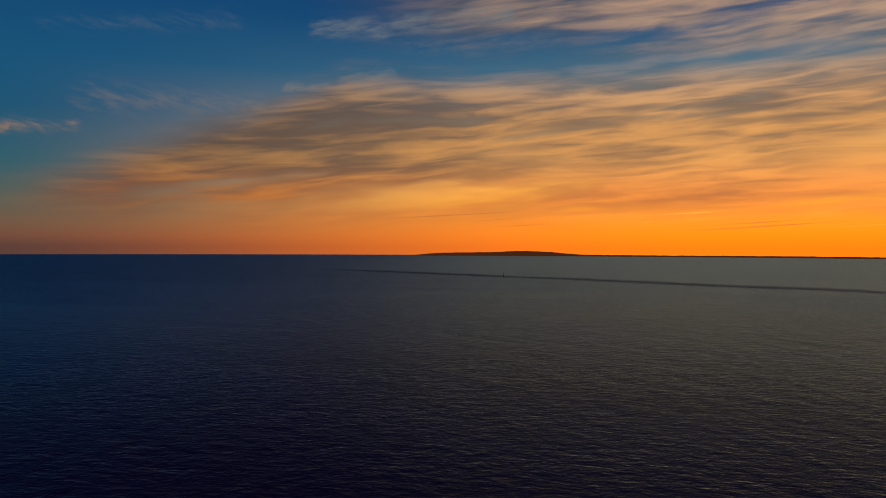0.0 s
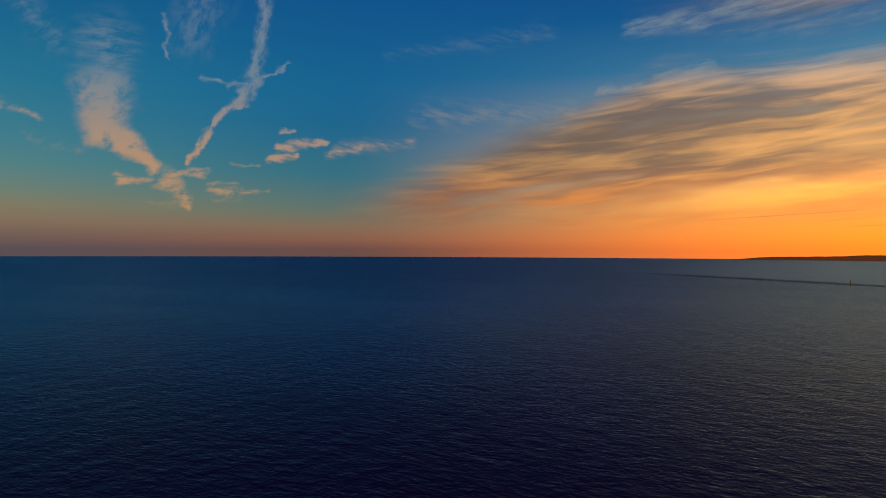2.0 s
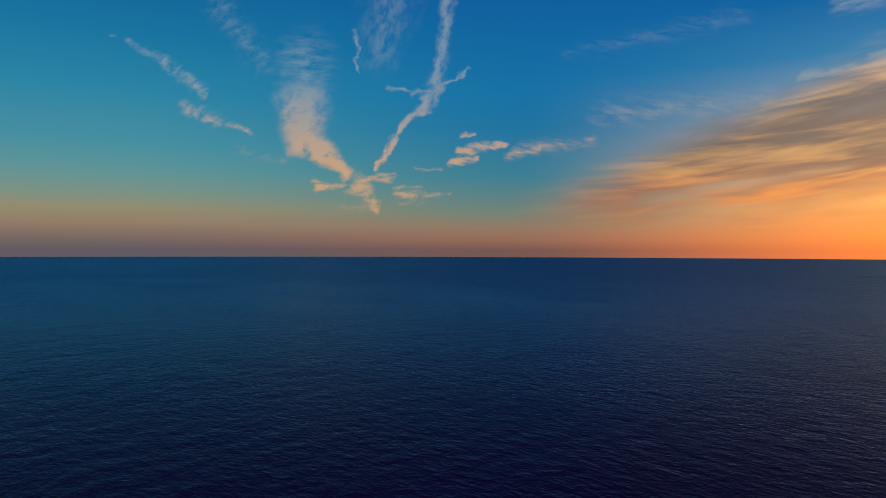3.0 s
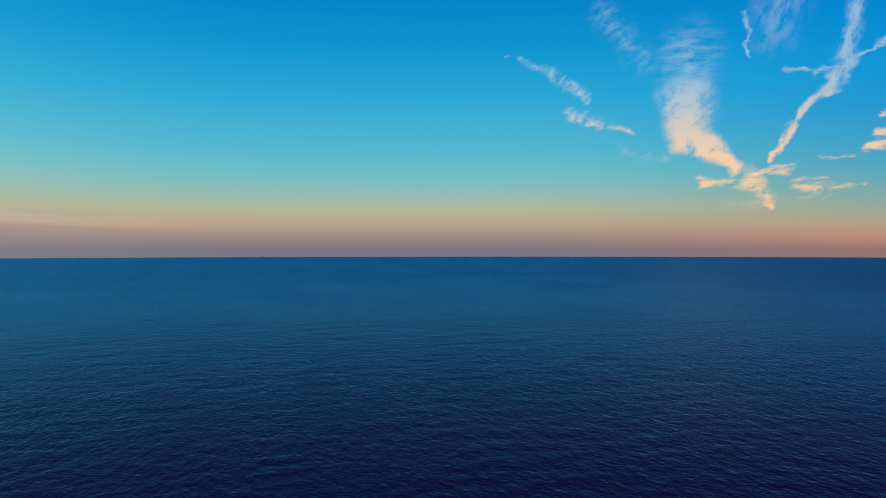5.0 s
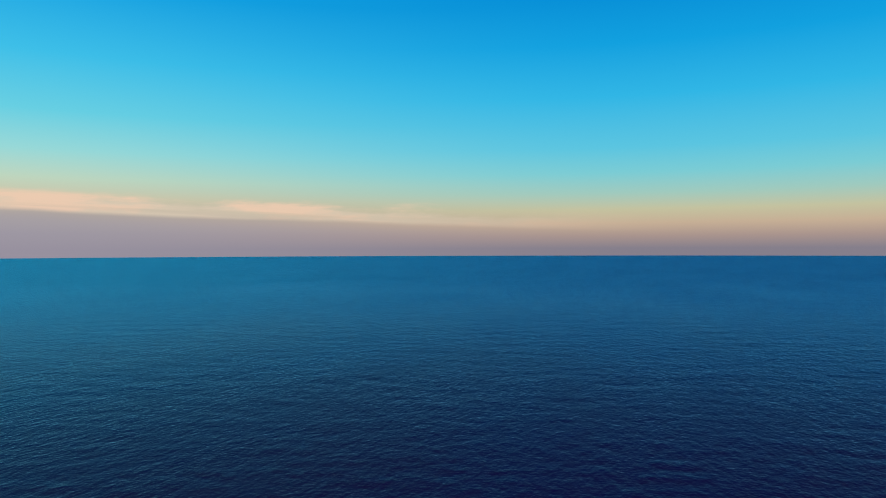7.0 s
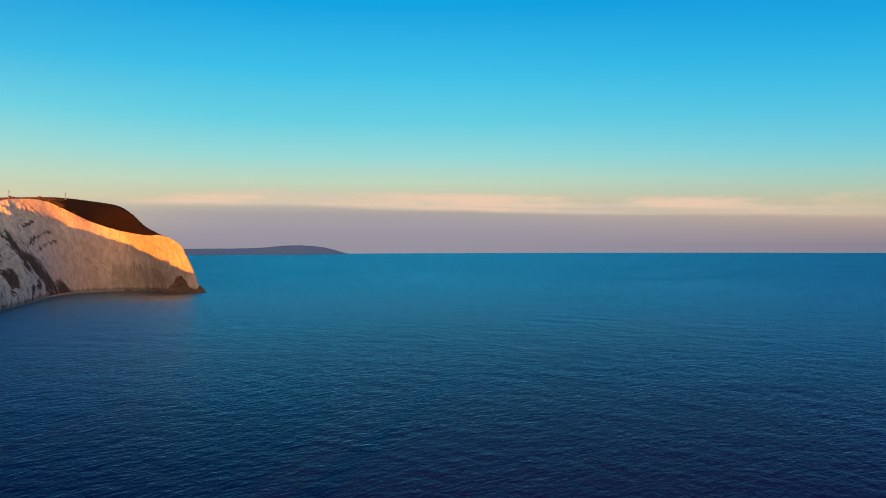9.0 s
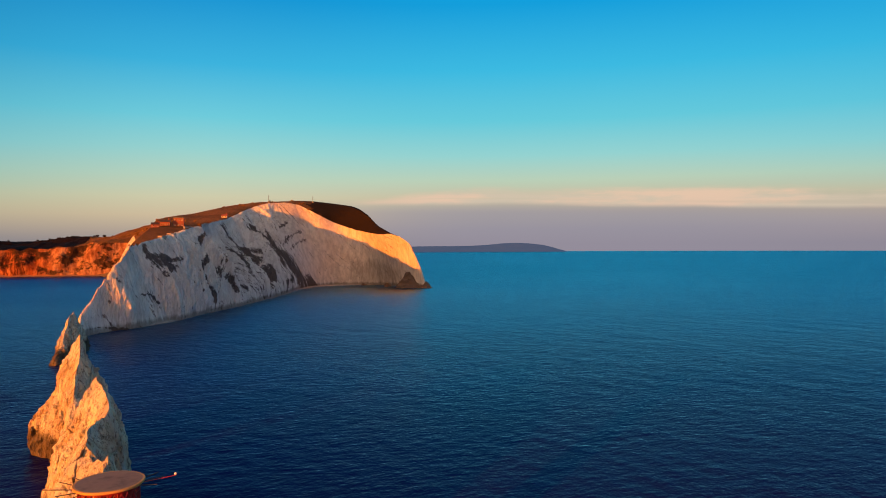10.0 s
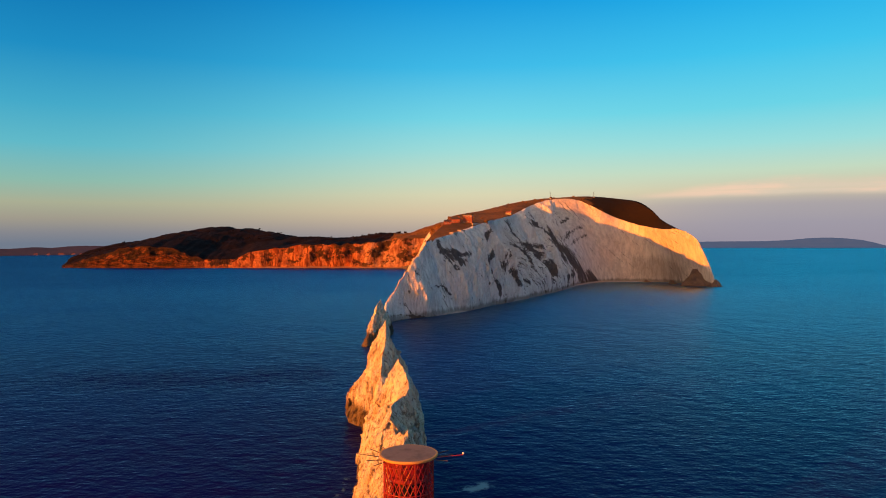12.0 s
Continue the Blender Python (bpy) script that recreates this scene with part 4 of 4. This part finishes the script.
# ---- stacks ----
def build_stack(label, ridge, feet, n, m, lee, weather, amp, freq, seed, jag, caves=()):
    """Rock stack: its ridge line as rows of (y, x, z), and the foot going round as rows of (x, y, y of the ridge above);
    lee and weather give the flank's share of the way in at shares of its height, on the +x and the -x side."""
    r = np.array(ridge, float)
    c = spline(np.array([(x, y, -1.5, ry) for x, y, ry in feet], float), n, closed=True)
    ry = np.clip(c[:, 3], r[0, 0], r[-1, 0])
    crown = np.stack([np.interp(ry, r[:, 0], r[:, 1]), ry, np.interp(ry, r[:, 0], r[:, 2])], 1)
    for i in range(n):
        crown[i, 2] += jag * (noise.noise(Vector((ry[i] * 0.28, seed, 0))) + 0.8 * noise.noise(Vector((ry[i] * 0.9, seed, 3.0))) + 0.5 * noise.noise(Vector((ry[i] * 2.1, seed, 5.0))))
        crown[i, 0] += 0.45 * jag * noise.noise(Vector((ry[i] * 0.22, seed, 9.0)))
    v = np.linspace(0, 1, m)
    side = np.clip((c[:, 0] - crown[:, 0]) / 3.0, -1, 1)[:, None] * 0.5 + 0.5
    P = loft(c[:, :3], crown, m)
    share = np.interp(v, *lee)[None, :] * side + np.interp(v, *weather)[None, :] * (1 - side)
    P[:, :, :2] = c[:, None, :2] + (crown - c[:, :3])[:, None, :2] * share[:, :, None]
    fade = np.clip(1 - v**7, 0.04, 1) * np.clip(v * 8, 0.35, 1)
    # broad bays, then upright beds, then cracks and broken blocks
    P = flute(P, amp * fade[None, :], freq, 0.0, 0.25, 3, seed, True)
    P = flute(P, amp * 0.55 * fade[None, :], freq * 3.0, 0.0, 0.10, 4, seed + 5, True)
    P = roughen(P, amp * 0.85 * fade[None, :], 0.40, (1, 1, 0.16), 5, seed + 9, True)
    # narrow clefts that run down the flanks, and knobs between them
    N = normals(P, True)
    for i in range(n):
        for k in range(m):
            x, y, z = P[i, k]
            wob = 1.3 * noise.noise(Vector((x * 0.15, y * 0.15, z * 0.12 + seed)))
            g = noise.noise(Vector((x * 0.22 + wob, y * 0.30 + wob, z * 0.045 + seed)))
            h = noise.noise(Vector((x * 1.1, y * 1.1, z * 0.09 + seed)))
            P[i, k] += N[i, k] * amp * fade[k] * (0.16 * h - 0.55 * math.exp(-(g / 0.05) ** 2))
    for cx, cy, cz, r, deep in caves:
        d = np.linalg.norm((P - np.array([cx, cy, cz])) / r, axis=2)
        P -= N * (deep * np.exp(-d ** 4))[:, :, None]
    P = roughen(P, amp * 0.30 * fade[None, :], 1.0, (1, 1, 0.12), 4, seed + 19, True)
    ob = grid_part("sea_rock", P, CHALK_STACK, None, "", False, True)
    return tagged(ob, label, "sea stack", "line of chalk stacks")


build_stack("jagged chalk sea stack behind the lighthouse, sunlit on one side",
            [(14, -1.5, 8), (24, -2.2, 18), (34, -3.0, 20.4), (38.5, -2.4, 21.6), (41, -2.2, 22.0), (43.5, -4.4, 20.6), (46, -5.4, 21.2), (50, -5.9, 22), (58, -6.0, 22.4), (62, -5.0, 22.9), (65, -3.2, 23.6), (70.5, -3.6, 25.0), (73, -4.8, 26.2), (77, -6.0, 28), (80, -6.8, 26.2), (84, -7.5, 23), (96, -8.5, 13)],
            [(-3, 8, 14), (-0.2, 18, 24), (-0.2, 40, 42), (-0.9, 60, 58), (-1.6, 77, 77), (-3.8, 96, 88), (-8, 105, 96), (-13.2, 95, 86), (-14.6, 77, 77), (-12.8, 52, 54), (-8.8, 26, 32)],
            460, 150, ([0, 0.5, 0.8, 1], [0, 0.12, 0.42, 1]), ([0, 0.33, 0.52, 1], [0, 0.16, 0.30, 1]), 2.2, 0.10, 1.0, 1.1,
            [(-4.0, 48, 19.0, 2.8, 4.5), (-12.0, 45, 11.0, 1.5, 1.6), (-10.0, 30, 9.0, 1.3, 1.4)])
build_stack("pointed chalk sea stack with brown weed at the waterline",
            [(112, -14.0, 12), (114, -13.4, 17), (116, -13, 19.5), (118, -13.3, 22), (122, -12.6, 25.5), (127, -12.9, 30.5), (131, -12.6, 24), (142, -12.5, 12)],
            [(-13, 110, 112), (-9.5, 114, 115), (-7.8, 127, 127), (-8, 144, 134), (-13, 150, 142), (-21.3, 145, 136), (-24.8, 133, 129), (-20.5, 126, 121), (-16.0, 116, 114)],
            300, 120, ([0, 0.62, 1], [0, 0.36, 1]), ([0, 0.31, 0.56, 1], [0, 0.10, 0.52, 1]), 2.2, 0.09, 4.0, 1.0)
build_stack("narrow chalk sea stack close to the headland",
            [(284, -35, 4), (290, -33.5, 11), (297, -31.6, 19), (303, -30.4, 22), (316, -30.2, 17), (338, -30.4, 10)],
            [(-36.3, 279, 284), (-33, 284, 292), (-28.4, 300, 303), (-26.5, 325, 320), (-29, 350, 338), (-34.5, 328, 320), (-36, 303, 303), (-36.5, 288, 292)],
            180, 80, ([0, 0.5, 1], [0, 0.35, 1]), ([0, 0.5, 1], [0, 0.3, 1]), 2.2, 0.10, 8.0, 1.2)


# ---- lighthouse ----
def ring_solid(bm, profile, seg=48, cx=0.0, cy=0.0, wave=0.0):
    """Solid of revolution from (radius, z) pairs, closed at both ends; wave makes its edge slightly uneven."""
    def edge(i):
        return 1.0 + wave * (math.sin(i * 2 * math.pi / seg * 5) + 0.6 * math.sin(i * 2 * math.pi / seg * 9 + 1.0))
    rows = [[bm.verts.new((cx + r * edge(i) * math.cos(2 * math.pi * i / seg), cy + r * edge(i) * math.sin(2 * math.pi * i / seg), z)) for i in range(seg)] for r, z in profile]
    for a, b in zip(rows, rows[1:]):
        for i in range(seg):
            j = (i + 1) % seg
            bm.faces.new((a[i], a[j], b[j], b[i]))
    bm.faces.new(rows[0][::-1])
    bm.faces.new(rows[-1])


def rod(bm, a, b, r=0.05, seg=8):
    a, b = Vector(a), Vector(b)
    q = (b - a).to_track_quat("Z", "Y")
    rows = [[bm.verts.new(p + q @ Vector((r * math.cos(2 * math.pi * i / seg), r * math.sin(2 * math.pi * i / seg), 0))) for i in range(seg)] for p in (a, b)]
    for i in range(seg):
        j = (i + 1) % seg
        bm.faces.new((rows[0][i], rows[0][j], rows[1][j], rows[1][i]))
    bm.faces.new(rows[0][::-1])
    bm.faces.new(rows[1])


def box(bm, lo, hi, bevel=0.0):
    r = bmesh.ops.create_cube(bm, size=1.0)
    c = [(a + b) / 2 for a, b in zip(lo, hi)]
    d = [b - a for a, b in zip(lo, hi)]
    bmesh.ops.scale(bm, vec=d, verts=r["verts"])
    bmesh.ops.translate(bm, vec=c, verts=r["verts"])
    if bevel:
        bmesh.ops.bevel(bm, geom=[e for e in bm.edges if all(v in r["verts"] for v in e.verts)], offset=bevel, segments=1, affect="EDGES")


def torus(bm, R, z, r, seg=48, ring=8):
    rows = []
    for i in range(seg):
        a = 2 * math.pi * i / seg
        rows.append([bm.verts.new(((R + r * math.cos(2 * math.pi * k / ring)) * math.cos(a), (R + r * math.cos(2 * math.pi * k / ring)) * math.sin(a), z + r * math.sin(2 * math.pi * k / ring))) for k in range(ring)])
    for i in range(seg):
        a, b = rows[i], rows[(i + 1) % seg]
        for k in range(ring):
            l = (k + 1) % ring
            bm.faces.new((a[k], b[k], b[l], a[l]))


def build_lighthouse():
    top = tagged(new("lighthouse"), "granite lighthouse with red lattice lantern and round helipad deck", "lighthouse")
    for r0, r1, z0, z1, mat, lab in ((4.7, 4.5, -1.5, 3.0, GRANITE, "stepped granite base"), (3.75, 3.65, 3.0, 9.0, GRANITE, ""), (3.65, 3.6, 9.0, 14.0, RED, "red painted band"),
                                     (3.6, 3.5, 14.0, 19.0, GRANITE, ""), (3.5, 3.4, 19.0, 23.2, GRANITE, "")):
        bm = bmesh.new()
        ring_solid(bm, [(r0, z0), (r0, z0 + 0.02), (r1, z1)])
        mesh_part("tower_course", bm, mat, top, lab)
    bm = bmesh.new()
    ring_solid(bm, [(3.4, 23.2), (3.9, 23.5), (3.95, 23.9), (3.9, 24.0)])
    mesh_part("gallery", bm, GRANITE, top)
    bm = bmesh.new()
    ring_solid(bm, [(1.95, 24.0), (1.95, 25.4)])
    mesh_part("lantern_wall", bm, RED, top)
    bm = bmesh.new()
    ring_solid(bm, [(1.8, 25.4), (1.8, 28.2)], 24)
    lamp = mesh_part("lantern_glass", bm, LAMP_GLASS, top, "dark glazed lantern")
    for k in range(12):
        a = 2 * math.pi * k / 12
        bm = bmesh.new()
        rod(bm, (1.84 * math.cos(a), 1.84 * math.sin(a), 25.4), (1.84 * math.cos(a), 1.84 * math.sin(a), 28.2), 0.05, 6)
        mesh_part("glazing_bar", bm, RED, lamp)
    bm = bmesh.new()
    ring_solid(bm, [(2.0, 28.2), (2.1, 28.35), (1.5, 29.2), (0.6, 29.9), (0.5, 30.3)])
    mesh_part("lantern_roof", bm, RED_DARK, top, "dull red domed lantern roof")
    bm = bmesh.new()
    ring_solid(bm, [(2.30, 29.0), (2.36, 29.1), (2.36, 30.55), (2.30, 30.65)])
    mesh_part("cowl", bm, RED, top, "solid red drum under the deck")
    bm = bmesh.new()
    ring_solid(bm, [(2.90, 30.70), (3.10, 30.73), (3.17, 30.80), (3.17, 30.96), (3.13, 31.0), (3.02, 31.0)], 96, wave=0.006)
    deck = mesh_part("helipad", bm, DECK, top, "worn ochre-edged round deck")
    bm = bmesh.new()
    ring_solid(bm, [(2.93, 31.004), (2.93, 31.012)], 96, wave=0.004)
    mesh_part("deck_plate", bm, DECK_TOP, deck, "grey-brown worn deck surface")
    for R, z, r in ((2.66, 24.1, 0.07), (2.66, 25.7, 0.045), (2.66, 27.2, 0.06), (2.66, 28.8, 0.045), (2.66, 30.0, 0.05), (2.66, 30.6, 0.09)):
        bm = bmesh.new()
        torus(bm, R, z, r)
        mesh_part("lattice_ring", bm, RED, top)
    for k in range(28):
        for s in (-1, 1):
            bm = bmesh.new()
            pts = [(2.66 * math.cos(2 * math.pi * k / 28 + s * q * 0.14), 2.66 * math.sin(2 * math.pi * k / 28 + s * q * 0.14), 24.1 + q * 0.79) for q in range(9)]
            for p, q in zip(pts, pts[1:]):
                rod(bm, p, q, 0.05, 6)
            mesh_part("lattice_bar", bm, RED, top)
    for k in range(10):
        a = 2 * math.pi * k / 10
        bm = bmesh.new()
        rod(bm, (2.66 * math.cos(a), 2.66 * math.sin(a), 24.0), (2.66 * math.cos(a), 2.66 * math.sin(a), 30.7), 0.07, 8)
        mesh_part("lattice_post", bm, RED, top)
    # booms that carry the safety net and lamps
    for a0, r1, z1, mat in ((178, 5.6, 30.9, DARK), (196, 4.6, 30.6, DARK), (210, 4.1, 30.3, DARK), (160, 4.6, 31.0, DARK), (140, 4.3, 31.0, DARK), (-2, 5.9, 30.85, RED), (20, 4.6, 30.8, DARK), (8, 4.9, 30.6, DARK), (-16, 4.4, 30.5, DARK)):
        a = radians(a0)
        bm = bmesh.new()
        rod(bm, (2.6 * math.cos(a), 2.6 * math.sin(a), 30.5), (r1 * math.cos(a), r1 * math.sin(a), z1), 0.045, 6)
        boom = mesh_part("boom", bm, mat, top)
        if a0 in (196, -2):
            d = r1 if a0 == -2 else 3.35
            bm = bmesh.new()
            bmesh.ops.create_uvsphere(bm, u_segments=10, v_segments=8, radius=0.13)
            bmesh.ops.translate(bm, vec=(d * math.cos(a), d * math.sin(a), z1 + 0.16), verts=bm.verts)
            mesh_part("deck_lamp", bm, WHITE, boom, "small white marker lamp")
    return top


build_lighthouse()


# ---- things on the down ----
def ground_at(ob, x, y):
    co = np.empty(len(ob.data.vertices) * 3, np.float32)
    ob.data.vertices.foreach_get("co", co)
    co = co.reshape(-1, 3)
    return float(co[np.argmin((co[:, 0] - x) ** 2 + (co[:, 1] - y) ** 2), 2])


def build_house(name, label, x, y, turn, w, d, h, wall, roof_mat, storeys, sink=1.0):
    z = ground_at(TOP, x, y) - sink
    top = tagged(new(name), label, "building")
    top.matrix_basis = pose(x, y, z, 0, 0, turn)
    bm = bmesh.new()
    box(bm, (-w / 2, -d / 2, 0), (w / 2, d / 2, h), 0.05)
    body = mesh_part("wall", bm, wall, top)
    bm = bmesh.new()
    if roof_mat is None:
        box(bm, (-w / 2 - 0.25, -d / 2 - 0.25, h), (w / 2 + 0.25, d / 2 + 0.25, h + 0.35), 0.05)
        mesh_part("roof", bm, CONCRETE, top, "flat pale roof slab")
    else:
        vs = [bm.verts.new(p) for p in ((-w / 2 - 0.3, -d / 2 - 0.3, h), (w / 2 + 0.3, -d / 2 - 0.3, h), (w / 2 + 0.3, d / 2 + 0.3, h), (-w / 2 - 0.3, d / 2 + 0.3, h), (-w / 2 - 0.3, 0, h + d * 0.4), (w / 2 + 0.3, 0, h + d * 0.4))]
        for f in ((0, 1, 5, 4), (2, 3, 4, 5), (0, 4, 3), (1, 2, 5), (3, 2, 1, 0)):
            bm.faces.new([vs[i] for i in f])
        roof = mesh_part("roof", bm, roof_mat, top)
        bm = bmesh.new()
        box(bm, (w * 0.3, -0.4, h + d * 0.2), (w * 0.3 + 0.8, 0.4, h + d * 0.4 + 1.2), 0.04)
        mesh_part("chimney", bm, BRICK, roof)
    n = max(2, int(w / 2.6))
    for s in range(storeys):
        for i in range(n):
            cx = -w / 2 + (i + 0.5) * w / n
            zz = h * (s + 0.3) / storeys + sink * 0.5
            bm = bmesh.new()
            box(bm, (cx - 0.55, -d / 2 - 0.06, zz), (cx + 0.55, -d / 2 + 0.1, zz + 1.2))
            win = mesh_part("window", bm, WHITE, top)
            bm = bmesh.new()
            box(bm, (cx - 0.46, -d / 2 - 0.08, zz + 0.09), (cx + 0.46, -d / 2 - 0.05, zz + 1.11))
            mesh_part("pane", bm, LAMP_GLASS, win)
    return top


build_house("battery_house", "red brick coastguard house with flat pale roof on the down", 27, 565, -8, 8.5, 7, 8.6, BRICK, None, 2, 2.0)
build_house("battery_hut", "low red brick hut beside the coastguard house", 16, 560, -8, 8, 5, 4.4, BRICK, DARK, 1, 1.2)
build_house("battery_hut", "low red brick store among banks of grass", 8, 548, 5, 6, 4.5, 3.2, BRICK, DARK, 1, 1.0)
build_house("lookout", "small pale lookout beside the cliff edge", 75, 672, -20, 6, 4, 2.8, CONCRETE, BRICK, 1, 1.2)


def build_rampart(label, pts, h, thick):
    """Low wall along the crest."""
    top = tagged(new("rampart"), label, "wall")
    for (x0, y0), (x1, y1) in zip(pts, pts[1:]):
        z = min(ground_at(TOP, x0, y0), ground_at(TOP, x1, y1))
        L = math.hypot(x1 - x0, y1 - y0)
        bm = bmesh.new()
        box(bm, (0, -thick / 2, -4.0), (L, thick / 2, h), 0.1)
        ob = mesh_part("wall", bm, CONCRETE, top)
        ob.matrix_basis = pose(x0, y0, z, 0, 0, math.degrees(math.atan2(y1 - y0, x1 - x0)))


build_rampart("pale concrete gun battery wall along the cliff crest", [(10.5, 469), (17, 487), (24.5, 508)], 0.9, 3.4)
build_rampart("pale concrete parapet near the cliff edge", [(30, 540), (38, 552)], 2.0, 1.2)


def build_mast(x, y, h, label):
    z = ground_at(TOP, x, y) - 0.5
    top = tagged(new("radio_mast"), label, "mast", "masts on the down")
    top.location = (x, y, z)
    bm = bmesh.new()
    rod(bm, (0, 0, 0), (0, 0, h), 0.22, 8)
    mesh_part("pole", bm, DARK, top)
    for f in (0.55, 0.8, 0.95):
        bm = bmesh.new()
        rod(bm, (-0.9, 0, h * f), (0.9, 0, h * f), 0.1, 6)
        mesh_part("crossarm", bm, DARK, top)
    bm = bmesh.new()
    box(bm, (-1.0, -1.0, 0), (1.0, 1.0, 1.4), 0.05)
    mesh_part("cabin", bm, CONCRETE, top)
    return top


build_mast(150, 868, 10.0, "thin dark radio mast on the grassy summit")
build_mast(214, 890, 9.0, "thin dark radio mast near the summit edge")


# ---- bushes and trees along far skylines ----
def build_bushes(name, label, ob, spots, rmin, rmax, mat):
    bm = bmesh.new()
    co = np.empty(len(ob.data.vertices) * 3, np.float32)
    ob.data.vertices.foreach_get("co", co)
    co = co.reshape(-1, 3)
    for x, y in spots:
        z = float(co[np.argmin((co[:, 0] - x) ** 2 + (co[:, 1] - y) ** 2), 2])
        r = random.uniform(rmin, rmax)
        for _ in range(5):
            q = bmesh.ops.create_icosphere(bm, subdivisions=1, radius=r * random.uniform(0.4, 0.75))
            o = Vector((random.uniform(-r, r) * 0.8, random.uniform(-r, r) * 0.8, z + r * random.uniform(0.1, 0.7)))
            for v in q["verts"]:
                v.co = Vector((x, y, 0)) + o + v.co * random.uniform(0.75, 1.2)
    return tagged(mesh_part(name, bm, mat), label, "shrubs", kind="stuff")


random.seed(4)
spots = [(random.uniform(-215, -70), random.uniform(1560, 1690)) for _ in range(45)] + [(random.uniform(-520, -220), random.uniform(1650, 1850)) for _ in range(25)]
spots += [(random.uniform(-880, -520), random.uniform(1600, 1960)) for _ in range(35)]
build_bushes("bushes", "dark clumps of trees and gorse along the heath skyline", HILL, spots, 1.4, 3.2, HEATH)
spots = [(random.uniform(60, 230), random.uniform(840, 890)) for _ in range(26)] + [(random.uniform(-8, 45), random.uniform(545, 640)) for _ in range(30)]
build_bushes("bushes", "low brown gorse bushes on the down", TOP, spots, 0.8, 1.7, GRASS)


def build_far_house(x, y, w, h, turn):
    top = tagged(new("far_building"), "pink plastered building catching the last sun on the far shore", "building")
    z = ground_at(SHORE, x, y) - 2
    top.matrix_basis = pose(x, y, z, 0, 0, turn)
    bm = bmesh.new()
    box(bm, (-w / 2, -5, 0), (w / 2, 5, h), 0.2)
    mesh_part("wall", bm, FAR_WALL, top)
    bm = bmesh.new()
    vs = [bm.verts.new(p) for p in ((-w / 2, -5.5, h), (w / 2, -5.5, h), (w / 2, 5.5, h), (-w / 2, 5.5, h), (-w / 2 + 4, 0, h + 4), (w / 2 - 4, 0, h + 4))]
    for f in ((0, 1, 5, 4), (2, 3, 4, 5), (0, 4, 3), (1, 2, 5), (3, 2, 1, 0)):
        bm.faces.new([vs[i] for i in f])
    mesh_part("roof", bm, BRICK, top)


# ---- buoy ----
def build_buoy():
    top = tagged(new("buoy"), "black and yellow pillar buoy floating on the open sea", "buoy")
    top.location = (-37, -1285, 0)
    for r, z0, z1, mat, nm in ((2.0, -1.0, 1.0, BUOY_Y, "float"), (0.7, 1.0, 3.0, BUOY_Y, "tower"), (0.65, 3.0, 4.6, DARK, "tower"), (0.6, 4.6, 6.0, BUOY_Y, "tower")):
        bm = bmesh.new()
        ring_solid(bm, [(r * 0.95, z0), (r, z0 + 0.15), (r * 0.95, z1)], 20)
        mesh_part(nm, bm, mat, top)
    for z, s in ((6.0, 1), (7.2, -1)):
        bm = bmesh.new()
        ring_solid(bm, [(0.75 if s < 0 else 0.08, z + (1.1 if s < 0 else 1.1)), (0.08 if s < 0 else 0.75, z)] if s > 0 else [(0.08, z), (0.75, z + 1.1)], 16)
        mesh_part("topmark", bm, DARK, top)


build_buoy()


# ---- distant land ----
def far_ridge(name, label, pts, depth, seed, mat):
    """Low land on the horizon: rows of (turn to the left of +y, range, height)."""
    L = spline(np.array([(-math.sin(radians(a)) * r, math.cos(radians(a)) * r, h) for a, r, h in pts], float), 160)
    eye = np.array([4.0, -70.0, 0])
    out = (L - eye) * [1, 1, 0]
    out /= np.linalg.norm(out, axis=1, keepdims=True)
    a, b, c = L.copy(), L.copy(), L + out * depth
    a -= out * depth * 0.3
    a[:, 2] = -1
    c[:, 2] = -1
    P = np.concatenate([loft(a, b, 10, lambda v: v**0.6), loft(b, c, 6)[:, 1:]], 1)
    P = roughen(P, 3.0, 0.012, (1, 1, 1), 5, seed)
    ob = grid_part(name, P, mat)
    return tagged(ob, label, "land", kind="structure")


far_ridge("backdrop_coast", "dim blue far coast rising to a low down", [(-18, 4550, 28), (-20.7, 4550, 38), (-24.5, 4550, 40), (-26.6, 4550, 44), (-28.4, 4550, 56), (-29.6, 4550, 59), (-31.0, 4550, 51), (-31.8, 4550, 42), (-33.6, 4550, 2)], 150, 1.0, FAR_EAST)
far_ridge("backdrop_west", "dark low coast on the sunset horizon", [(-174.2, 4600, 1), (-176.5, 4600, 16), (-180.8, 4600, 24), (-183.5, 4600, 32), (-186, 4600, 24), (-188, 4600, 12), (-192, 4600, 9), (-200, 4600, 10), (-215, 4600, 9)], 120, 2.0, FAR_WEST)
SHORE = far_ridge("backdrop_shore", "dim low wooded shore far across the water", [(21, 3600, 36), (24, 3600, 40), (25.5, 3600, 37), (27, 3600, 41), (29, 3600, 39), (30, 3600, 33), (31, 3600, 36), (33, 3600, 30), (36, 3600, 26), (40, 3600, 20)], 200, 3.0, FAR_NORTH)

for az, r, w, h in ((26.9, 3545, 52, 11), (26.2, 3545, 24, 9), (28.6, 3540, 16, 8), (24.9, 3535, 12, 7), (27.6, 3540, 20, 8), (28.1, 3545, 12, 7), (29.4, 3540, 26, 9), (30.2, 3540, 14, 8), (31.0, 3545, 18, 8), (25.6, 3540, 10, 7)):
    build_far_house(-math.sin(radians(az)) * r, math.cos(radians(az)) * r, w, h, az)
